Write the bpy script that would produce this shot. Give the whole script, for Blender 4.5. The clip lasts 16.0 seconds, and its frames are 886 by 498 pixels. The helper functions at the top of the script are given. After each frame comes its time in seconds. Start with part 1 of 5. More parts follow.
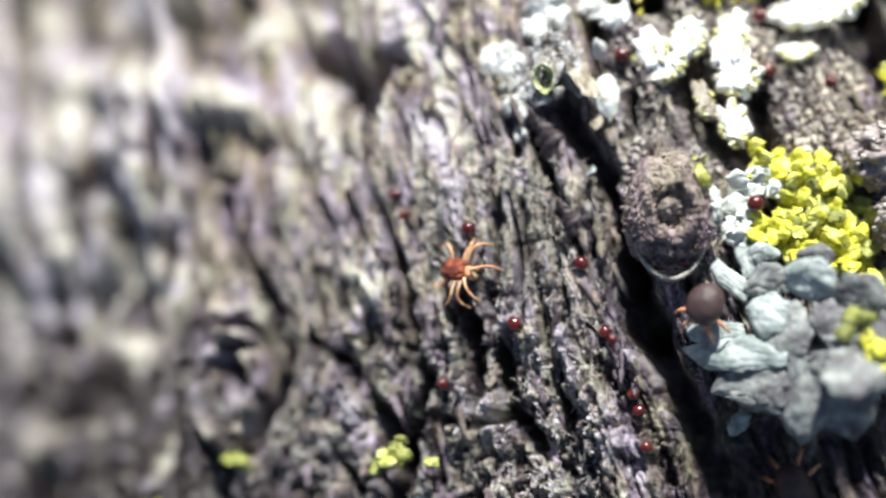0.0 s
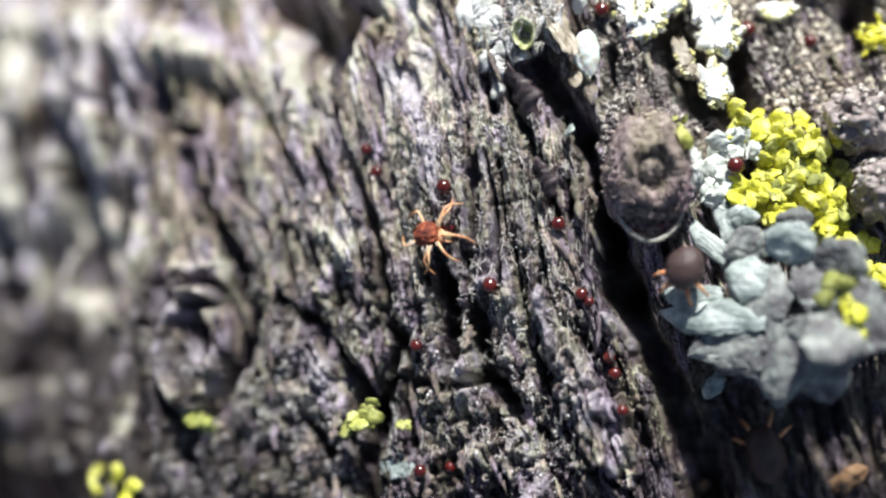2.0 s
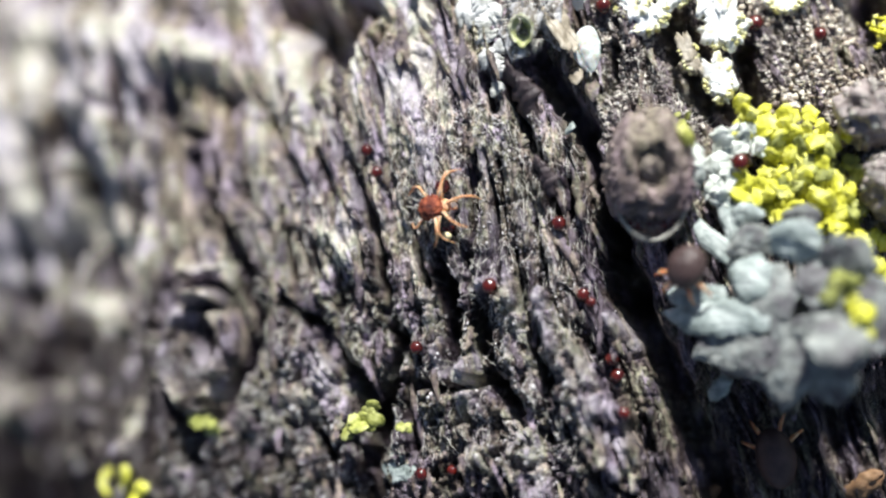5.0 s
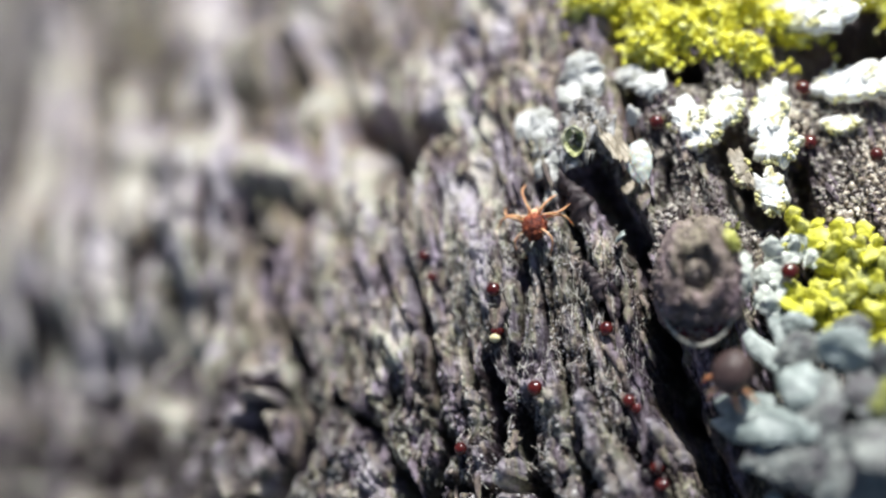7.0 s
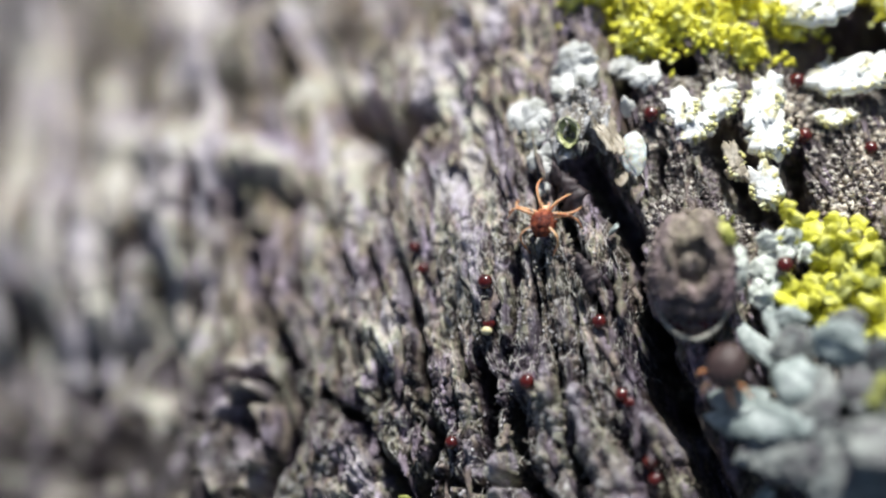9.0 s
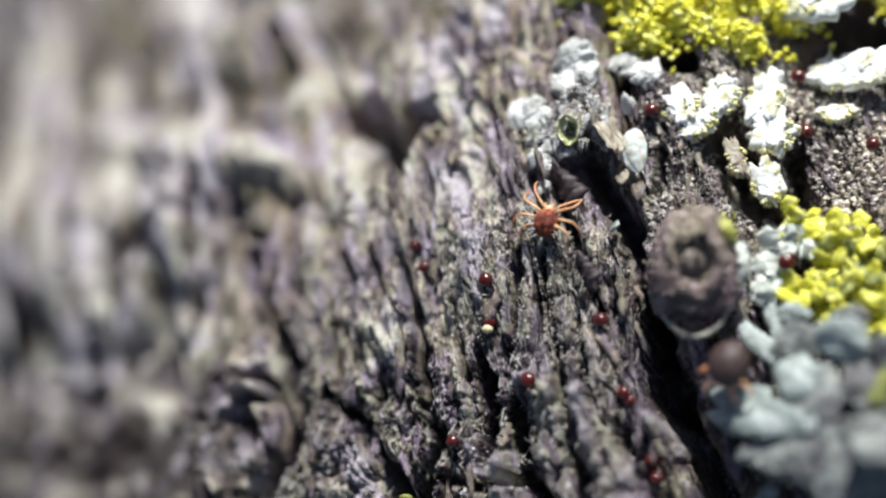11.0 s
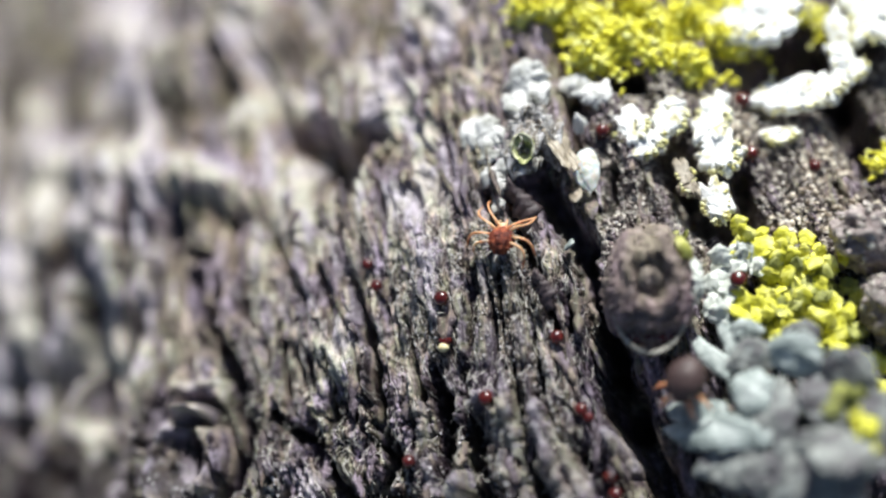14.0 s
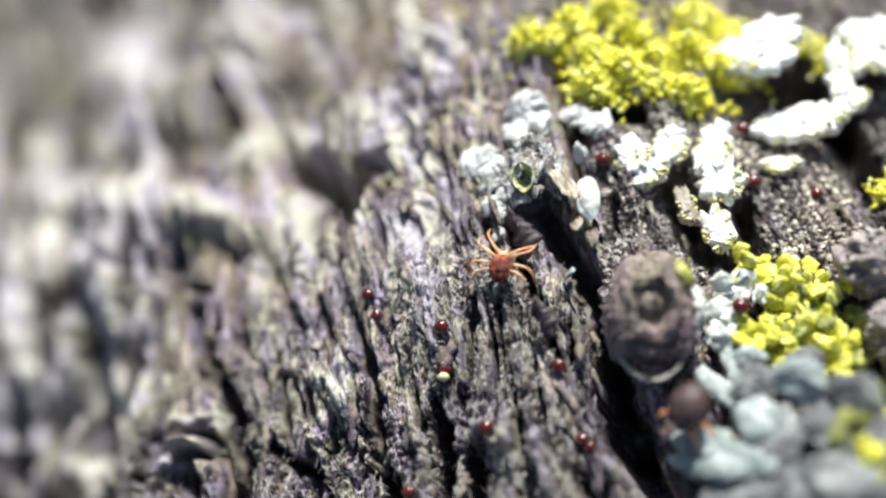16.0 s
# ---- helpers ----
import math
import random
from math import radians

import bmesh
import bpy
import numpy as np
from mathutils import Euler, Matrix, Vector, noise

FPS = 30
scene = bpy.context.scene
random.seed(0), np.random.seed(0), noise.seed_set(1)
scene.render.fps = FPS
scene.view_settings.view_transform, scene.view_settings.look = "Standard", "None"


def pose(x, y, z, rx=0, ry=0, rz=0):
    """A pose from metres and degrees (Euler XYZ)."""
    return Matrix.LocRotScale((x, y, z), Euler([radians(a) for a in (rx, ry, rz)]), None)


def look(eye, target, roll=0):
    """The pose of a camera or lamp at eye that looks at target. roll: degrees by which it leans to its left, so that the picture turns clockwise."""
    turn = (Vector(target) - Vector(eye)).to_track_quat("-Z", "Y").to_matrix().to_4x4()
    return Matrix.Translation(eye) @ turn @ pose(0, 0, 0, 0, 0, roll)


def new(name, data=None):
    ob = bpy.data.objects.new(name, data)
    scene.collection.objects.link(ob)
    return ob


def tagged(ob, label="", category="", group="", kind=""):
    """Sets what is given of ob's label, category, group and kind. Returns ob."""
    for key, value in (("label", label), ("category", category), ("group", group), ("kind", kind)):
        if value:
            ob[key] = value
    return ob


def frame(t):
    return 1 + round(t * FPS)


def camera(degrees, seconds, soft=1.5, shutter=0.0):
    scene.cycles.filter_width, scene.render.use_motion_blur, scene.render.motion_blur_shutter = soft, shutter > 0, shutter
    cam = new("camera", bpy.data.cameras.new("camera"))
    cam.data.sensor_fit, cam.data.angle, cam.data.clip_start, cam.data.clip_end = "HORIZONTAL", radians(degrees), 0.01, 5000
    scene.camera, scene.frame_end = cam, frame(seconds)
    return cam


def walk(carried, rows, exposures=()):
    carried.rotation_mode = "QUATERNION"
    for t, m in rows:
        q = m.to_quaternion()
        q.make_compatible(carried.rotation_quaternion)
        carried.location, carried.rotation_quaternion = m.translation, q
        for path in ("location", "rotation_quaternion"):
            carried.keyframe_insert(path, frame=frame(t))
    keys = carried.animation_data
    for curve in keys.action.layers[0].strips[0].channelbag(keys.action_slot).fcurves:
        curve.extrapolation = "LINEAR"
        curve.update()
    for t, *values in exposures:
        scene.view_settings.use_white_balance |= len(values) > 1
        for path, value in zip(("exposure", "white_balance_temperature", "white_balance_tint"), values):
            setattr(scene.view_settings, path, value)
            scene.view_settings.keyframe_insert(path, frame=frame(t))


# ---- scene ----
# A mite on lichen-covered bark, seen through a macro lens. Lengths below are
# in millimetres and go into the world through MM.
MM = 0.001

# ---- camera ----
cam = camera(42.0, 16.0, soft=2.3, shutter=0.5)
cam.data.dof.use_dof = True
cam.data.dof.focus_distance = 0.01595
cam.data.dof.aperture_fstop = 32.0
CAMERA_ROWS = [
    (0.0, 6.702, -3.215, 17.199, 12.821, 21.250, 3.906),
    (0.5, 5.956, -3.328, 17.317, 12.682, 17.055, 3.664),
    (1.0, 5.814, -2.972, 17.149, 10.089, 16.985, 3.640),
    (1.5, 5.804, -2.958, 17.132, 10.101, 16.953, 3.627),
    (2.0, 5.899, -2.876, 17.109, 9.616, 17.477, 3.659),
    (2.5, 5.961, -2.848, 17.071, 9.330, 17.727, 3.582),
    (3.0, 6.242, -3.156, 16.864, 11.438, 19.536, 3.983),
    (3.5, 6.478, -3.133, 16.756, 11.310, 20.436, 3.995),
    (4.0, 6.219, -3.030, 16.762, 10.875, 19.629, 3.869),
    (4.2, 6.242, -2.977, 16.765, 10.599, 19.466, 3.767),
    (6.3, 7.438, -2.861, 16.388, 10.156, 24.145, 4.364),
    (6.5, 7.464, -3.199, 16.478, 13.353, 24.512, 4.694),
    (7.0, 7.844, -4.284, 16.119, 22.106, 26.332, 8.258),
    (7.5, 7.572, -4.366, 16.020, 22.531, 25.046, 8.266),
    (8.0, 7.599, -4.312, 16.024, 22.197, 25.219, 8.287),
    (8.5, 7.576, -4.272, 16.042, 21.788, 25.126, 8.177),
    (11.0, 7.616, -4.271, 15.948, 21.668, 25.512, 7.985),
    (11.5, 6.764, -4.723, 16.113, 23.382, 20.338, 6.306),
    (12.0, 6.250, -4.701, 16.118, 23.203, 17.931, 4.861),
    (12.5, 6.425, -4.805, 16.150, 23.737, 18.683, 5.339),
    (13.0, 6.528, -4.726, 16.157, 23.417, 19.097, 5.483),
    (13.5, 6.660, -4.700, 16.150, 23.329, 19.808, 5.709),
    (14.0, 6.749, -4.546, 16.146, 22.506, 20.442, 5.821),
    (14.5, 6.929, -4.513, 16.159, 22.403, 21.217, 6.092),
    (15.0, 7.004, -4.660, 16.065, 23.535, 21.612, 6.340),
    (15.5, 7.002, -4.769, 16.021, 24.387, 21.644, 6.397),
    (16.0, 6.861, -4.905, 15.849, 25.538, 21.080, 5.941),
]
walk(cam, [(t, pose(x * MM, y * MM, z * MM, rx, ry, rz)) for t, x, y, z, rx, ry, rz in CAMERA_ROWS],
     exposures=[(0, 0.82), (0.6, 0.74), (2.0, 0.66), (4.2, 0.66), (6.5, 0.66), (7.2, 0.38), (8.7, 0.36), (11.0, 0.35), (11.5, 0.4), (12.0, 0.37), (14.0, 0.48), (15.0, 0.56), (15.5, 0.48), (16.0, 0.68)])

# ---- light: a hazy sun from up the trunk, and the sky ----
SUN_ELEVATION, SUN_AZIMUTH = 39.0, 14.0
world = bpy.data.worlds.new("sky")
scene.world = world
world.use_nodes = True
sky = world.node_tree.nodes.new("ShaderNodeTexSky")
sky.sky_type, sky.sun_disc = "NISHITA", False
sky.sun_elevation, sky.sun_rotation = radians(SUN_ELEVATION), radians(SUN_AZIMUTH)
world.node_tree.links.new(sky.outputs["Color"], world.node_tree.nodes["Background"].inputs["Color"])
world.node_tree.nodes["Background"].inputs["Strength"].default_value = 0.05
sun = new("sun", bpy.data.lights.new("sun", "SUN"))
sun.data.energy, sun.data.angle, sun.data.color = 5.0, radians(4.0), (0.968, 0.98, 0.945)
a, e = radians(SUN_AZIMUTH), radians(SUN_ELEVATION)
sun.matrix_world = look((0.3 * math.sin(a) * math.cos(e), 0.3 * math.cos(a) * math.cos(e), 0.3 * math.sin(e)), (0, 0, 0))



# ---- materials ----
def material(name, stops, size, stretch=(1, 1, 1), speck=None, speck_size=0.05, rough=(0.5, 0.85), bump=0.3, bump_size=0.05,
             own=False, vary=0.0, stains=(), tints=(), tint_size=1.0, subsurface=0.0, coat=0.0, warp=0.0, spec=0.5, lean=0.0, fibre=1.0):
    """A principled surface: colour stops over a noise of that grain size in mm, specks of a second colour, and relief."""
    m = bpy.data.materials.new(name)
    m.use_nodes = True
    nt, n = m.node_tree, m.node_tree.nodes
    p = n["Principled BSDF"]

    def add(kind, **kw):
        nd = n.new(kind)
        for k, v in kw.items():
            nd.inputs[k].default_value = v
        return nd

    if own:
        vec = n.new("ShaderNodeTexCoord").outputs["Object"]
    else:
        vec = n.new("ShaderNodeNewGeometry").outputs["Position"]
    if lean:
        turn = n.new("ShaderNodeMapping")
        turn.inputs["Rotation"].default_value = (0, 0, radians(-lean))
        nt.links.new(vec, turn.inputs["Vector"])
        vec = turn.outputs["Vector"]
    drawn = n.new("ShaderNodeMapping")
    drawn.inputs["Scale"].default_value = (1, 1 / fibre, 1)
    nt.links.new(vec, drawn.inputs["Vector"])
    mp = n.new("ShaderNodeMapping")
    mp.inputs["Scale"].default_value = [1000.0 / size / s for s in stretch]
    nt.links.new(vec, mp.inputs["Vector"])
    big = add("ShaderNodeTexNoise", Scale=1.0, Detail=6.0, Roughness=0.62, Distortion=warp)
    nt.links.new(mp.outputs["Vector"], big.inputs["Vector"])
    ramp = n.new("ShaderNodeValToRGB")
    while len(ramp.color_ramp.elements) < len(stops):
        ramp.color_ramp.elements.new(0.5)
    for el, (pos, col) in zip(ramp.color_ramp.elements, stops):
        el.position, el.color = pos, (*col, 1)
    nt.links.new(big.outputs["Fac"], ramp.inputs["Fac"])
    colour = ramp.outputs["Color"]
    fine = add("ShaderNodeTexNoise", Scale=1000.0 / speck_size, Detail=4.0, Roughness=0.6)
    nt.links.new(drawn.outputs["Vector"], fine.inputs["Vector"])
    if speck:
        cut = n.new("ShaderNodeMapRange")
        cut.inputs["From Min"].default_value, cut.inputs["From Max"].default_value = 0.54, 0.62
        nt.links.new(fine.outputs["Fac"], cut.inputs["Value"])
        mix = n.new("ShaderNodeMix")
        mix.data_type = "RGBA"
        nt.links.new(cut.outputs["Result"], mix.inputs["Factor"])
        nt.links.new(colour, mix.inputs["A"])
        mix.inputs["B"].default_value = (*speck, 1)
        colour = mix.outputs["Result"]
    for layer, tone in stains:
        at = n.new("ShaderNodeAttribute")
        at.attribute_name = layer
        mix = n.new("ShaderNodeMix")
        mix.data_type = "RGBA"
        nt.links.new(at.outputs["Fac"], mix.inputs["Factor"])
        nt.links.new(colour, mix.inputs["A"])
        tint = n.new("ShaderNodeMix")
        tint.data_type = "RGBA"
        nt.links.new(fine.outputs["Fac"], tint.inputs["Factor"])
        tint.inputs["A"].default_value, tint.inputs["B"].default_value = (*[c * 0.35 for c in tone], 1), (*[min(1, c * 1.65) for c in tone], 1)
        nt.links.new(tint.outputs["Result"], mix.inputs["B"])
        colour = mix.outputs["Result"]
    if tints:
        hue = add("ShaderNodeTexNoise", Scale=1.0, Detail=3.0, Roughness=0.65)
        along = n.new("ShaderNodeMapping")
        along.inputs["Scale"].default_value = (1000.0 / tint_size, 400.0 / tint_size, 700.0 / tint_size)
        nt.links.new(vec, along.inputs["Vector"])
        nt.links.new(along.outputs["Vector"], hue.inputs["Vector"])
        wash = n.new("ShaderNodeValToRGB")
        while len(wash.color_ramp.elements) < len(tints):
            wash.color_ramp.elements.new(0.5)
        for el, (pos, col) in zip(wash.color_ramp.elements, tints):
            el.position, el.color = pos, (*col, 1)
        nt.links.new(hue.outputs["Fac"], wash.inputs["Fac"])
        mul = n.new("ShaderNodeMix")
        mul.data_type, mul.blend_type = "RGBA", "MULTIPLY"
        mul.inputs["Factor"].default_value = 1.0
        if stains:
            # the last stain hides the tints below it
            at = n.new("ShaderNodeAttribute")
            at.attribute_name = stains[-1][0]
            hide = n.new("ShaderNodeMapRange")
            hide.inputs["To Min"].default_value, hide.inputs["To Max"].default_value = 1.0, 0.55
            nt.links.new(at.outputs["Fac"], hide.inputs["Value"])
            nt.links.new(hide.outputs["Result"], mul.inputs["Factor"])
        nt.links.new(colour, mul.inputs["A"])
        nt.links.new(wash.outputs["Color"], mul.inputs["B"])
        colour = mul.outputs["Result"]
    if vary:
        info = n.new("ShaderNodeObjectInfo")
        span = n.new("ShaderNodeMapRange")
        span.inputs["To Min"].default_value, span.inputs["To Max"].default_value = 1 - vary, 1 + vary
        nt.links.new(info.outputs["Random"], span.inputs["Value"])
        hsv = n.new("ShaderNodeHueSaturation")
        nt.links.new(span.outputs["Result"], hsv.inputs["Value"])
        nt.links.new(colour, hsv.inputs["Color"])
        colour = hsv.outputs["Color"]
    nt.links.new(colour, p.inputs["Base Color"])
    rr = n.new("ShaderNodeMapRange")
    rr.inputs["To Min"].default_value, rr.inputs["To Max"].default_value = rough
    nt.links.new(fine.outputs["Fac"], rr.inputs["Value"])
    nt.links.new(rr.outputs["Result"], p.inputs["Roughness"])
    p.inputs["Specular IOR Level"].default_value = spec
    if bump:
        rel = add("ShaderNodeTexNoise", Scale=1000.0 / bump_size, Detail=5.0, Roughness=0.65)
        nt.links.new(drawn.outputs["Vector"], rel.inputs["Vector"])
        bp = add("ShaderNodeBump", Strength=bump, Distance=bump_size * MM * 0.75)
        nt.links.new(rel.outputs["Fac"], bp.inputs["Height"])
        nt.links.new(bp.outputs["Normal"], p.inputs["Normal"])
    if subsurface:
        p.inputs["Subsurface Weight"].default_value = subsurface
        p.inputs["Subsurface Radius"].default_value = (1.0, 0.5, 0.3)
        p.inputs["Subsurface Scale"].default_value = 0.0001
    if coat:
        p.inputs["Coat Weight"].default_value, p.inputs["Coat Roughness"].default_value = coat, 0.08
    return m


LILAC, OLIVE_TINT, BEIGE = (0.9, 0.79, 1.0), (0.81, 0.85, 0.58), (0.98, 0.85, 0.71)
BARK_TINTS = [(0.3, (0.36, 0.3, 0.36)), (0.4, LILAC), (0.47, (0.5, 0.43, 0.47)), (0.53, BEIGE), (0.59, OLIVE_TINT), (0.65, LILAC), (0.74, (0.42, 0.37, 0.38))]
# the dark and the palest stain also carry painted shade and lit crests
BARK = material("bark", [(0.38, (0.008, 0.005, 0.007)), (0.46, (0.04, 0.03, 0.035)), (0.53, (0.16, 0.14, 0.145)), (0.6, (0.62, 0.575, 0.58))],
                0.15, (1, 5, 1), speck=(0.82, 0.78, 0.79), speck_size=0.034, rough=(0.06, 0.58), bump=1.0, bump_size=0.045, warp=0.5, spec=0.5, tints=BARK_TINTS, tint_size=0.5,
                lean=11.0, fibre=1.7,
                stains=(("weathered", (0.35, 0.3, 0.245)), ("olive", (0.12, 0.105, 0.06)), ("algae_shade", (0.02, 0.0135, 0.015)), ("bleached_lit", (0.78, 0.69, 0.66))))
FLAKE = material("bark_flake", [(0.3, (0.04, 0.033, 0.033)), (0.5, (0.17, 0.145, 0.145)), (0.7, (0.45, 0.41, 0.41))], 0.3, (1, 4, 1),
                 speck=(0.45, 0.42, 0.4), speck_size=0.05, rough=(0.35, 0.8), bump=0.8, bump_size=0.05, vary=0.35, tints=BARK_TINTS, tint_size=0.42)
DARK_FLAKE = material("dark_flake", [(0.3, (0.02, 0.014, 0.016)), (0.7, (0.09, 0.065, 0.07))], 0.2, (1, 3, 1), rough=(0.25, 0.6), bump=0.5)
GREY_LICHEN = material("grey_lichen", [(0.36, (0.07, 0.065, 0.072)), (0.45, (0.132, 0.125, 0.134)), (0.53, (0.176, 0.185, 0.176)), (0.62, (0.35, 0.36, 0.34))], 0.4, rough=(0.55, 0.85), bump=0.3,
                       bump_size=0.07, vary=0.22, speck=(0.26, 0.28, 0.27), speck_size=0.16)
MINT = material("mint_lichen", [(0.36, (0.4, 0.43, 0.38)), (0.5, (0.68, 0.72, 0.66)), (0.64, (0.84, 0.86, 0.8))], 0.2, rough=(0.6, 0.9), bump=0.35, bump_size=0.06, vary=0.1)
PALE_LICHEN = material("pale_lichen", [(0.36, (0.34, 0.34, 0.3)), (0.48, (0.6, 0.6, 0.58)), (0.64, (0.8, 0.79, 0.77))], 0.3, rough=(0.6, 0.9), bump=0.4, bump_size=0.06, vary=0.1)
TIP_LICHEN = material("tip_lichen", [(0.36, (0.16, 0.19, 0.18)), (0.5, (0.31, 0.355, 0.34)), (0.62, (0.53, 0.575, 0.55))], 0.32, rough=(0.55, 0.85), bump=0.25, bump_size=0.06, vary=0.1)
WHITE_LICHEN = material("white_lichen", [(0.34, (0.5, 0.45, 0.24)), (0.41, (0.8, 0.77, 0.58)), (0.47, (0.91, 0.92, 0.9)), (0.7, (0.95, 0.96, 0.96))], 0.22, rough=(0.6, 0.9), bump=0.35,
                        bump_size=0.06, vary=0.04)
YELLOW_LICHEN = material("yellow_lichen", [(0.34, (0.66, 0.6, 0.03)), (0.5, (0.9, 0.86, 0.09)), (0.64, (0.95, 0.94, 0.45))], 0.2, rough=(0.6, 0.9), bump=0.6,
                         bump_size=0.04, vary=0.12)
LEAF_YELLOW = material("leaf_yellow", [(0.36, (0.4, 0.39, 0.03)), (0.48, (0.66, 0.64, 0.05)), (0.62, (0.84, 0.82, 0.24))], 0.22, rough=(0.5, 0.8), bump=0.35, bump_size=0.06, vary=0.15)
LEAF_GREEN = material("leaf_green", [(0.36, (0.14, 0.155, 0.035)), (0.5, (0.3, 0.315, 0.07)), (0.64, (0.52, 0.53, 0.2))], 0.22, rough=(0.5, 0.8), bump=0.35, bump_size=0.06, vary=0.15)
OLIVE = material("olive_lining", [(0.34, (0.16, 0.18, 0.06)), (0.5, (0.46, 0.48, 0.22)), (0.64, (0.78, 0.78, 0.55))], 0.12, rough=(0.5, 0.8), bump=0.7, bump_size=0.04)
DULL_YELLOW = material("dull_yellow_lichen", [(0.34, (0.2, 0.22, 0.05)), (0.5, (0.45, 0.45, 0.1)), (0.66, (0.62, 0.6, 0.25))], 0.15, rough=(0.6, 0.9), bump=0.6, bump_size=0.04, vary=0.2)
CREAM = material("cream_granule", [(0.36, (0.6, 0.54, 0.16)), (0.5, (0.8, 0.76, 0.4)), (0.64, (0.88, 0.87, 0.66))], 0.1, rough=(0.6, 0.9), bump=0.3, bump_size=0.03)
TAN = material("tan", [(0.3, (0.2, 0.1, 0.05)), (0.7, (0.36, 0.22, 0.12))], 0.15, rough=(0.4, 0.7), bump=0.4, bump_size=0.04)
GRANULE = material("granule", [(0.38, (0.04, 0.028, 0.026)), (0.49, (0.2, 0.165, 0.16)), (0.6, (0.8, 0.75, 0.66))], 0.1, rough=(0.3, 0.7), bump=0.3, bump_size=0.03)
GOLD = material("golden_granule", [(0.38, (0.12, 0.085, 0.07)), (0.48, (0.42, 0.34, 0.27)), (0.6, (0.84, 0.78, 0.64))], 0.14, rough=(0.3, 0.7), bump=0.3, bump_size=0.03)
PALE_GRAIN = material("pale_granule", [(0.36, (0.06, 0.05, 0.055)), (0.48, (0.24, 0.22, 0.23)), (0.6, (0.78, 0.75, 0.76))], 0.12, rough=(0.15, 0.5), bump=0.3, bump_size=0.03)
RIM = material("rim", [(0.36, (0.26, 0.26, 0.17)), (0.64, (0.66, 0.66, 0.5))], 0.1, rough=(0.5, 0.8), bump=0.6, bump_size=0.04)
LIP = material("lip", [(0.36, (0.2, 0.18, 0.15)), (0.64, (0.5, 0.48, 0.42))], 0.1, rough=(0.5, 0.8), bump=0.6, bump_size=0.04)
KNOB = material("gall", [(0.34, (0.075, 0.057, 0.056)), (0.48, (0.21, 0.172, 0.17)), (0.62, (0.42, 0.36, 0.36))], 0.14, speck=(0.42, 0.38, 0.33), speck_size=0.05,
                rough=(0.45, 0.85), bump=0.9, bump_size=0.06, tints=[(0.4, (1, 0.84, 0.98)), (0.54, (1, 0.92, 0.88)), (0.66, (0.95, 0.95, 0.74))], tint_size=0.8)
NODULE = material("nodule", [(0.34, (0.13, 0.1, 0.1)), (0.5, (0.32, 0.26, 0.25)), (0.66, (0.52, 0.45, 0.43))], 0.3, speck=(0.45, 0.4, 0.38), speck_size=0.07, rough=(0.4, 0.8), bump=0.7, bump_size=0.06)
HOOD = material("torn_bark", [(0.36, (0.07, 0.056, 0.048)), (0.45, (0.24, 0.205, 0.175)), (0.53, (0.36, 0.35, 0.36)), (0.62, (0.68, 0.67, 0.68))], 0.14, (1, 2.5, 1), speck=(0.7, 0.69, 0.66), speck_size=0.05, rough=(0.5, 0.85), bump=0.9, bump_size=0.05)
PAPER = material("papery_bark", [(0.34, (0.16, 0.13, 0.09)), (0.5, (0.38, 0.325, 0.25)), (0.66, (0.6, 0.54, 0.45))], 0.18, (1, 3, 1), rough=(0.5, 0.8), bump=0.6, bump_size=0.05)
EGG = material("egg", [(0.35, (0.035, 0.004, 0.004)), (0.65, (0.12, 0.012, 0.008))], 0.1, rough=(0.12, 0.3), bump=0.1, bump_size=0.03, coat=0.5, vary=0.25)
HUSK = material("husk", [(0.3, (0.6, 0.5, 0.25)), (0.7, (0.75, 0.68, 0.45))], 0.05, rough=(0.4, 0.7), bump=0.2, bump_size=0.02)
SHELL = material("shell", [(0.36, (0.6, 0.55, 0.44)), (0.5, (0.78, 0.77, 0.72)), (0.64, (0.86, 0.87, 0.85))], 0.15, rough=(0.25, 0.5), bump=0.25, bump_size=0.04, subsurface=0.4)
BROWN = material("brown_mite", [(0.3, (0.045, 0.025, 0.024)), (0.7, (0.09, 0.055, 0.052))], 0.2, rough=(0.4, 0.6), bump=0.4, bump_size=0.03)
ORANGE = material("mite_leg", [(0.38, (0.56, 0.2, 0.08)), (0.6, (0.85, 0.52, 0.3))], 0.1, rough=(0.3, 0.5), bump=0.2, bump_size=0.02, own=True, subsurface=0.3)
RUST = material("mite_back", [(0.35, (0.05, 0.01, 0.008)), (0.5, (0.2, 0.038, 0.018)), (0.65, (0.45, 0.12, 0.05))], 0.09, rough=(0.4, 0.65), bump=0.9, bump_size=0.06, own=True, spec=0.35)
FIBRE = material("fibre", [(0.3, (0.6, 0.56, 0.5)), (0.7, (0.8, 0.78, 0.72))], 0.1, rough=(0.4, 0.6), bump=0.0)


# ---- mesh helpers ----
def mesh_of(name, verts, faces, mat, smooth=True):
    """A mesh of verts in mm and faces, all quads or all triangles."""
    v, f = np.asarray(verts, dtype=np.float32).reshape(-1, 3) * MM, np.asarray(faces, dtype=np.int32)
    me = bpy.data.meshes.new(name)
    me.vertices.add(len(v))
    me.vertices.foreach_set("co", v.ravel())
    me.loops.add(f.size)
    me.loops.foreach_set("vertex_index", f.ravel())
    me.polygons.add(len(f))
    me.polygons.foreach_set("loop_start", np.arange(len(f), dtype=np.int32) * f.shape[1])
    me.polygons.foreach_set("use_smooth", np.full(len(f), smooth))
    me.update(calc_edges=True)
    me.materials.append(mat)
    return me


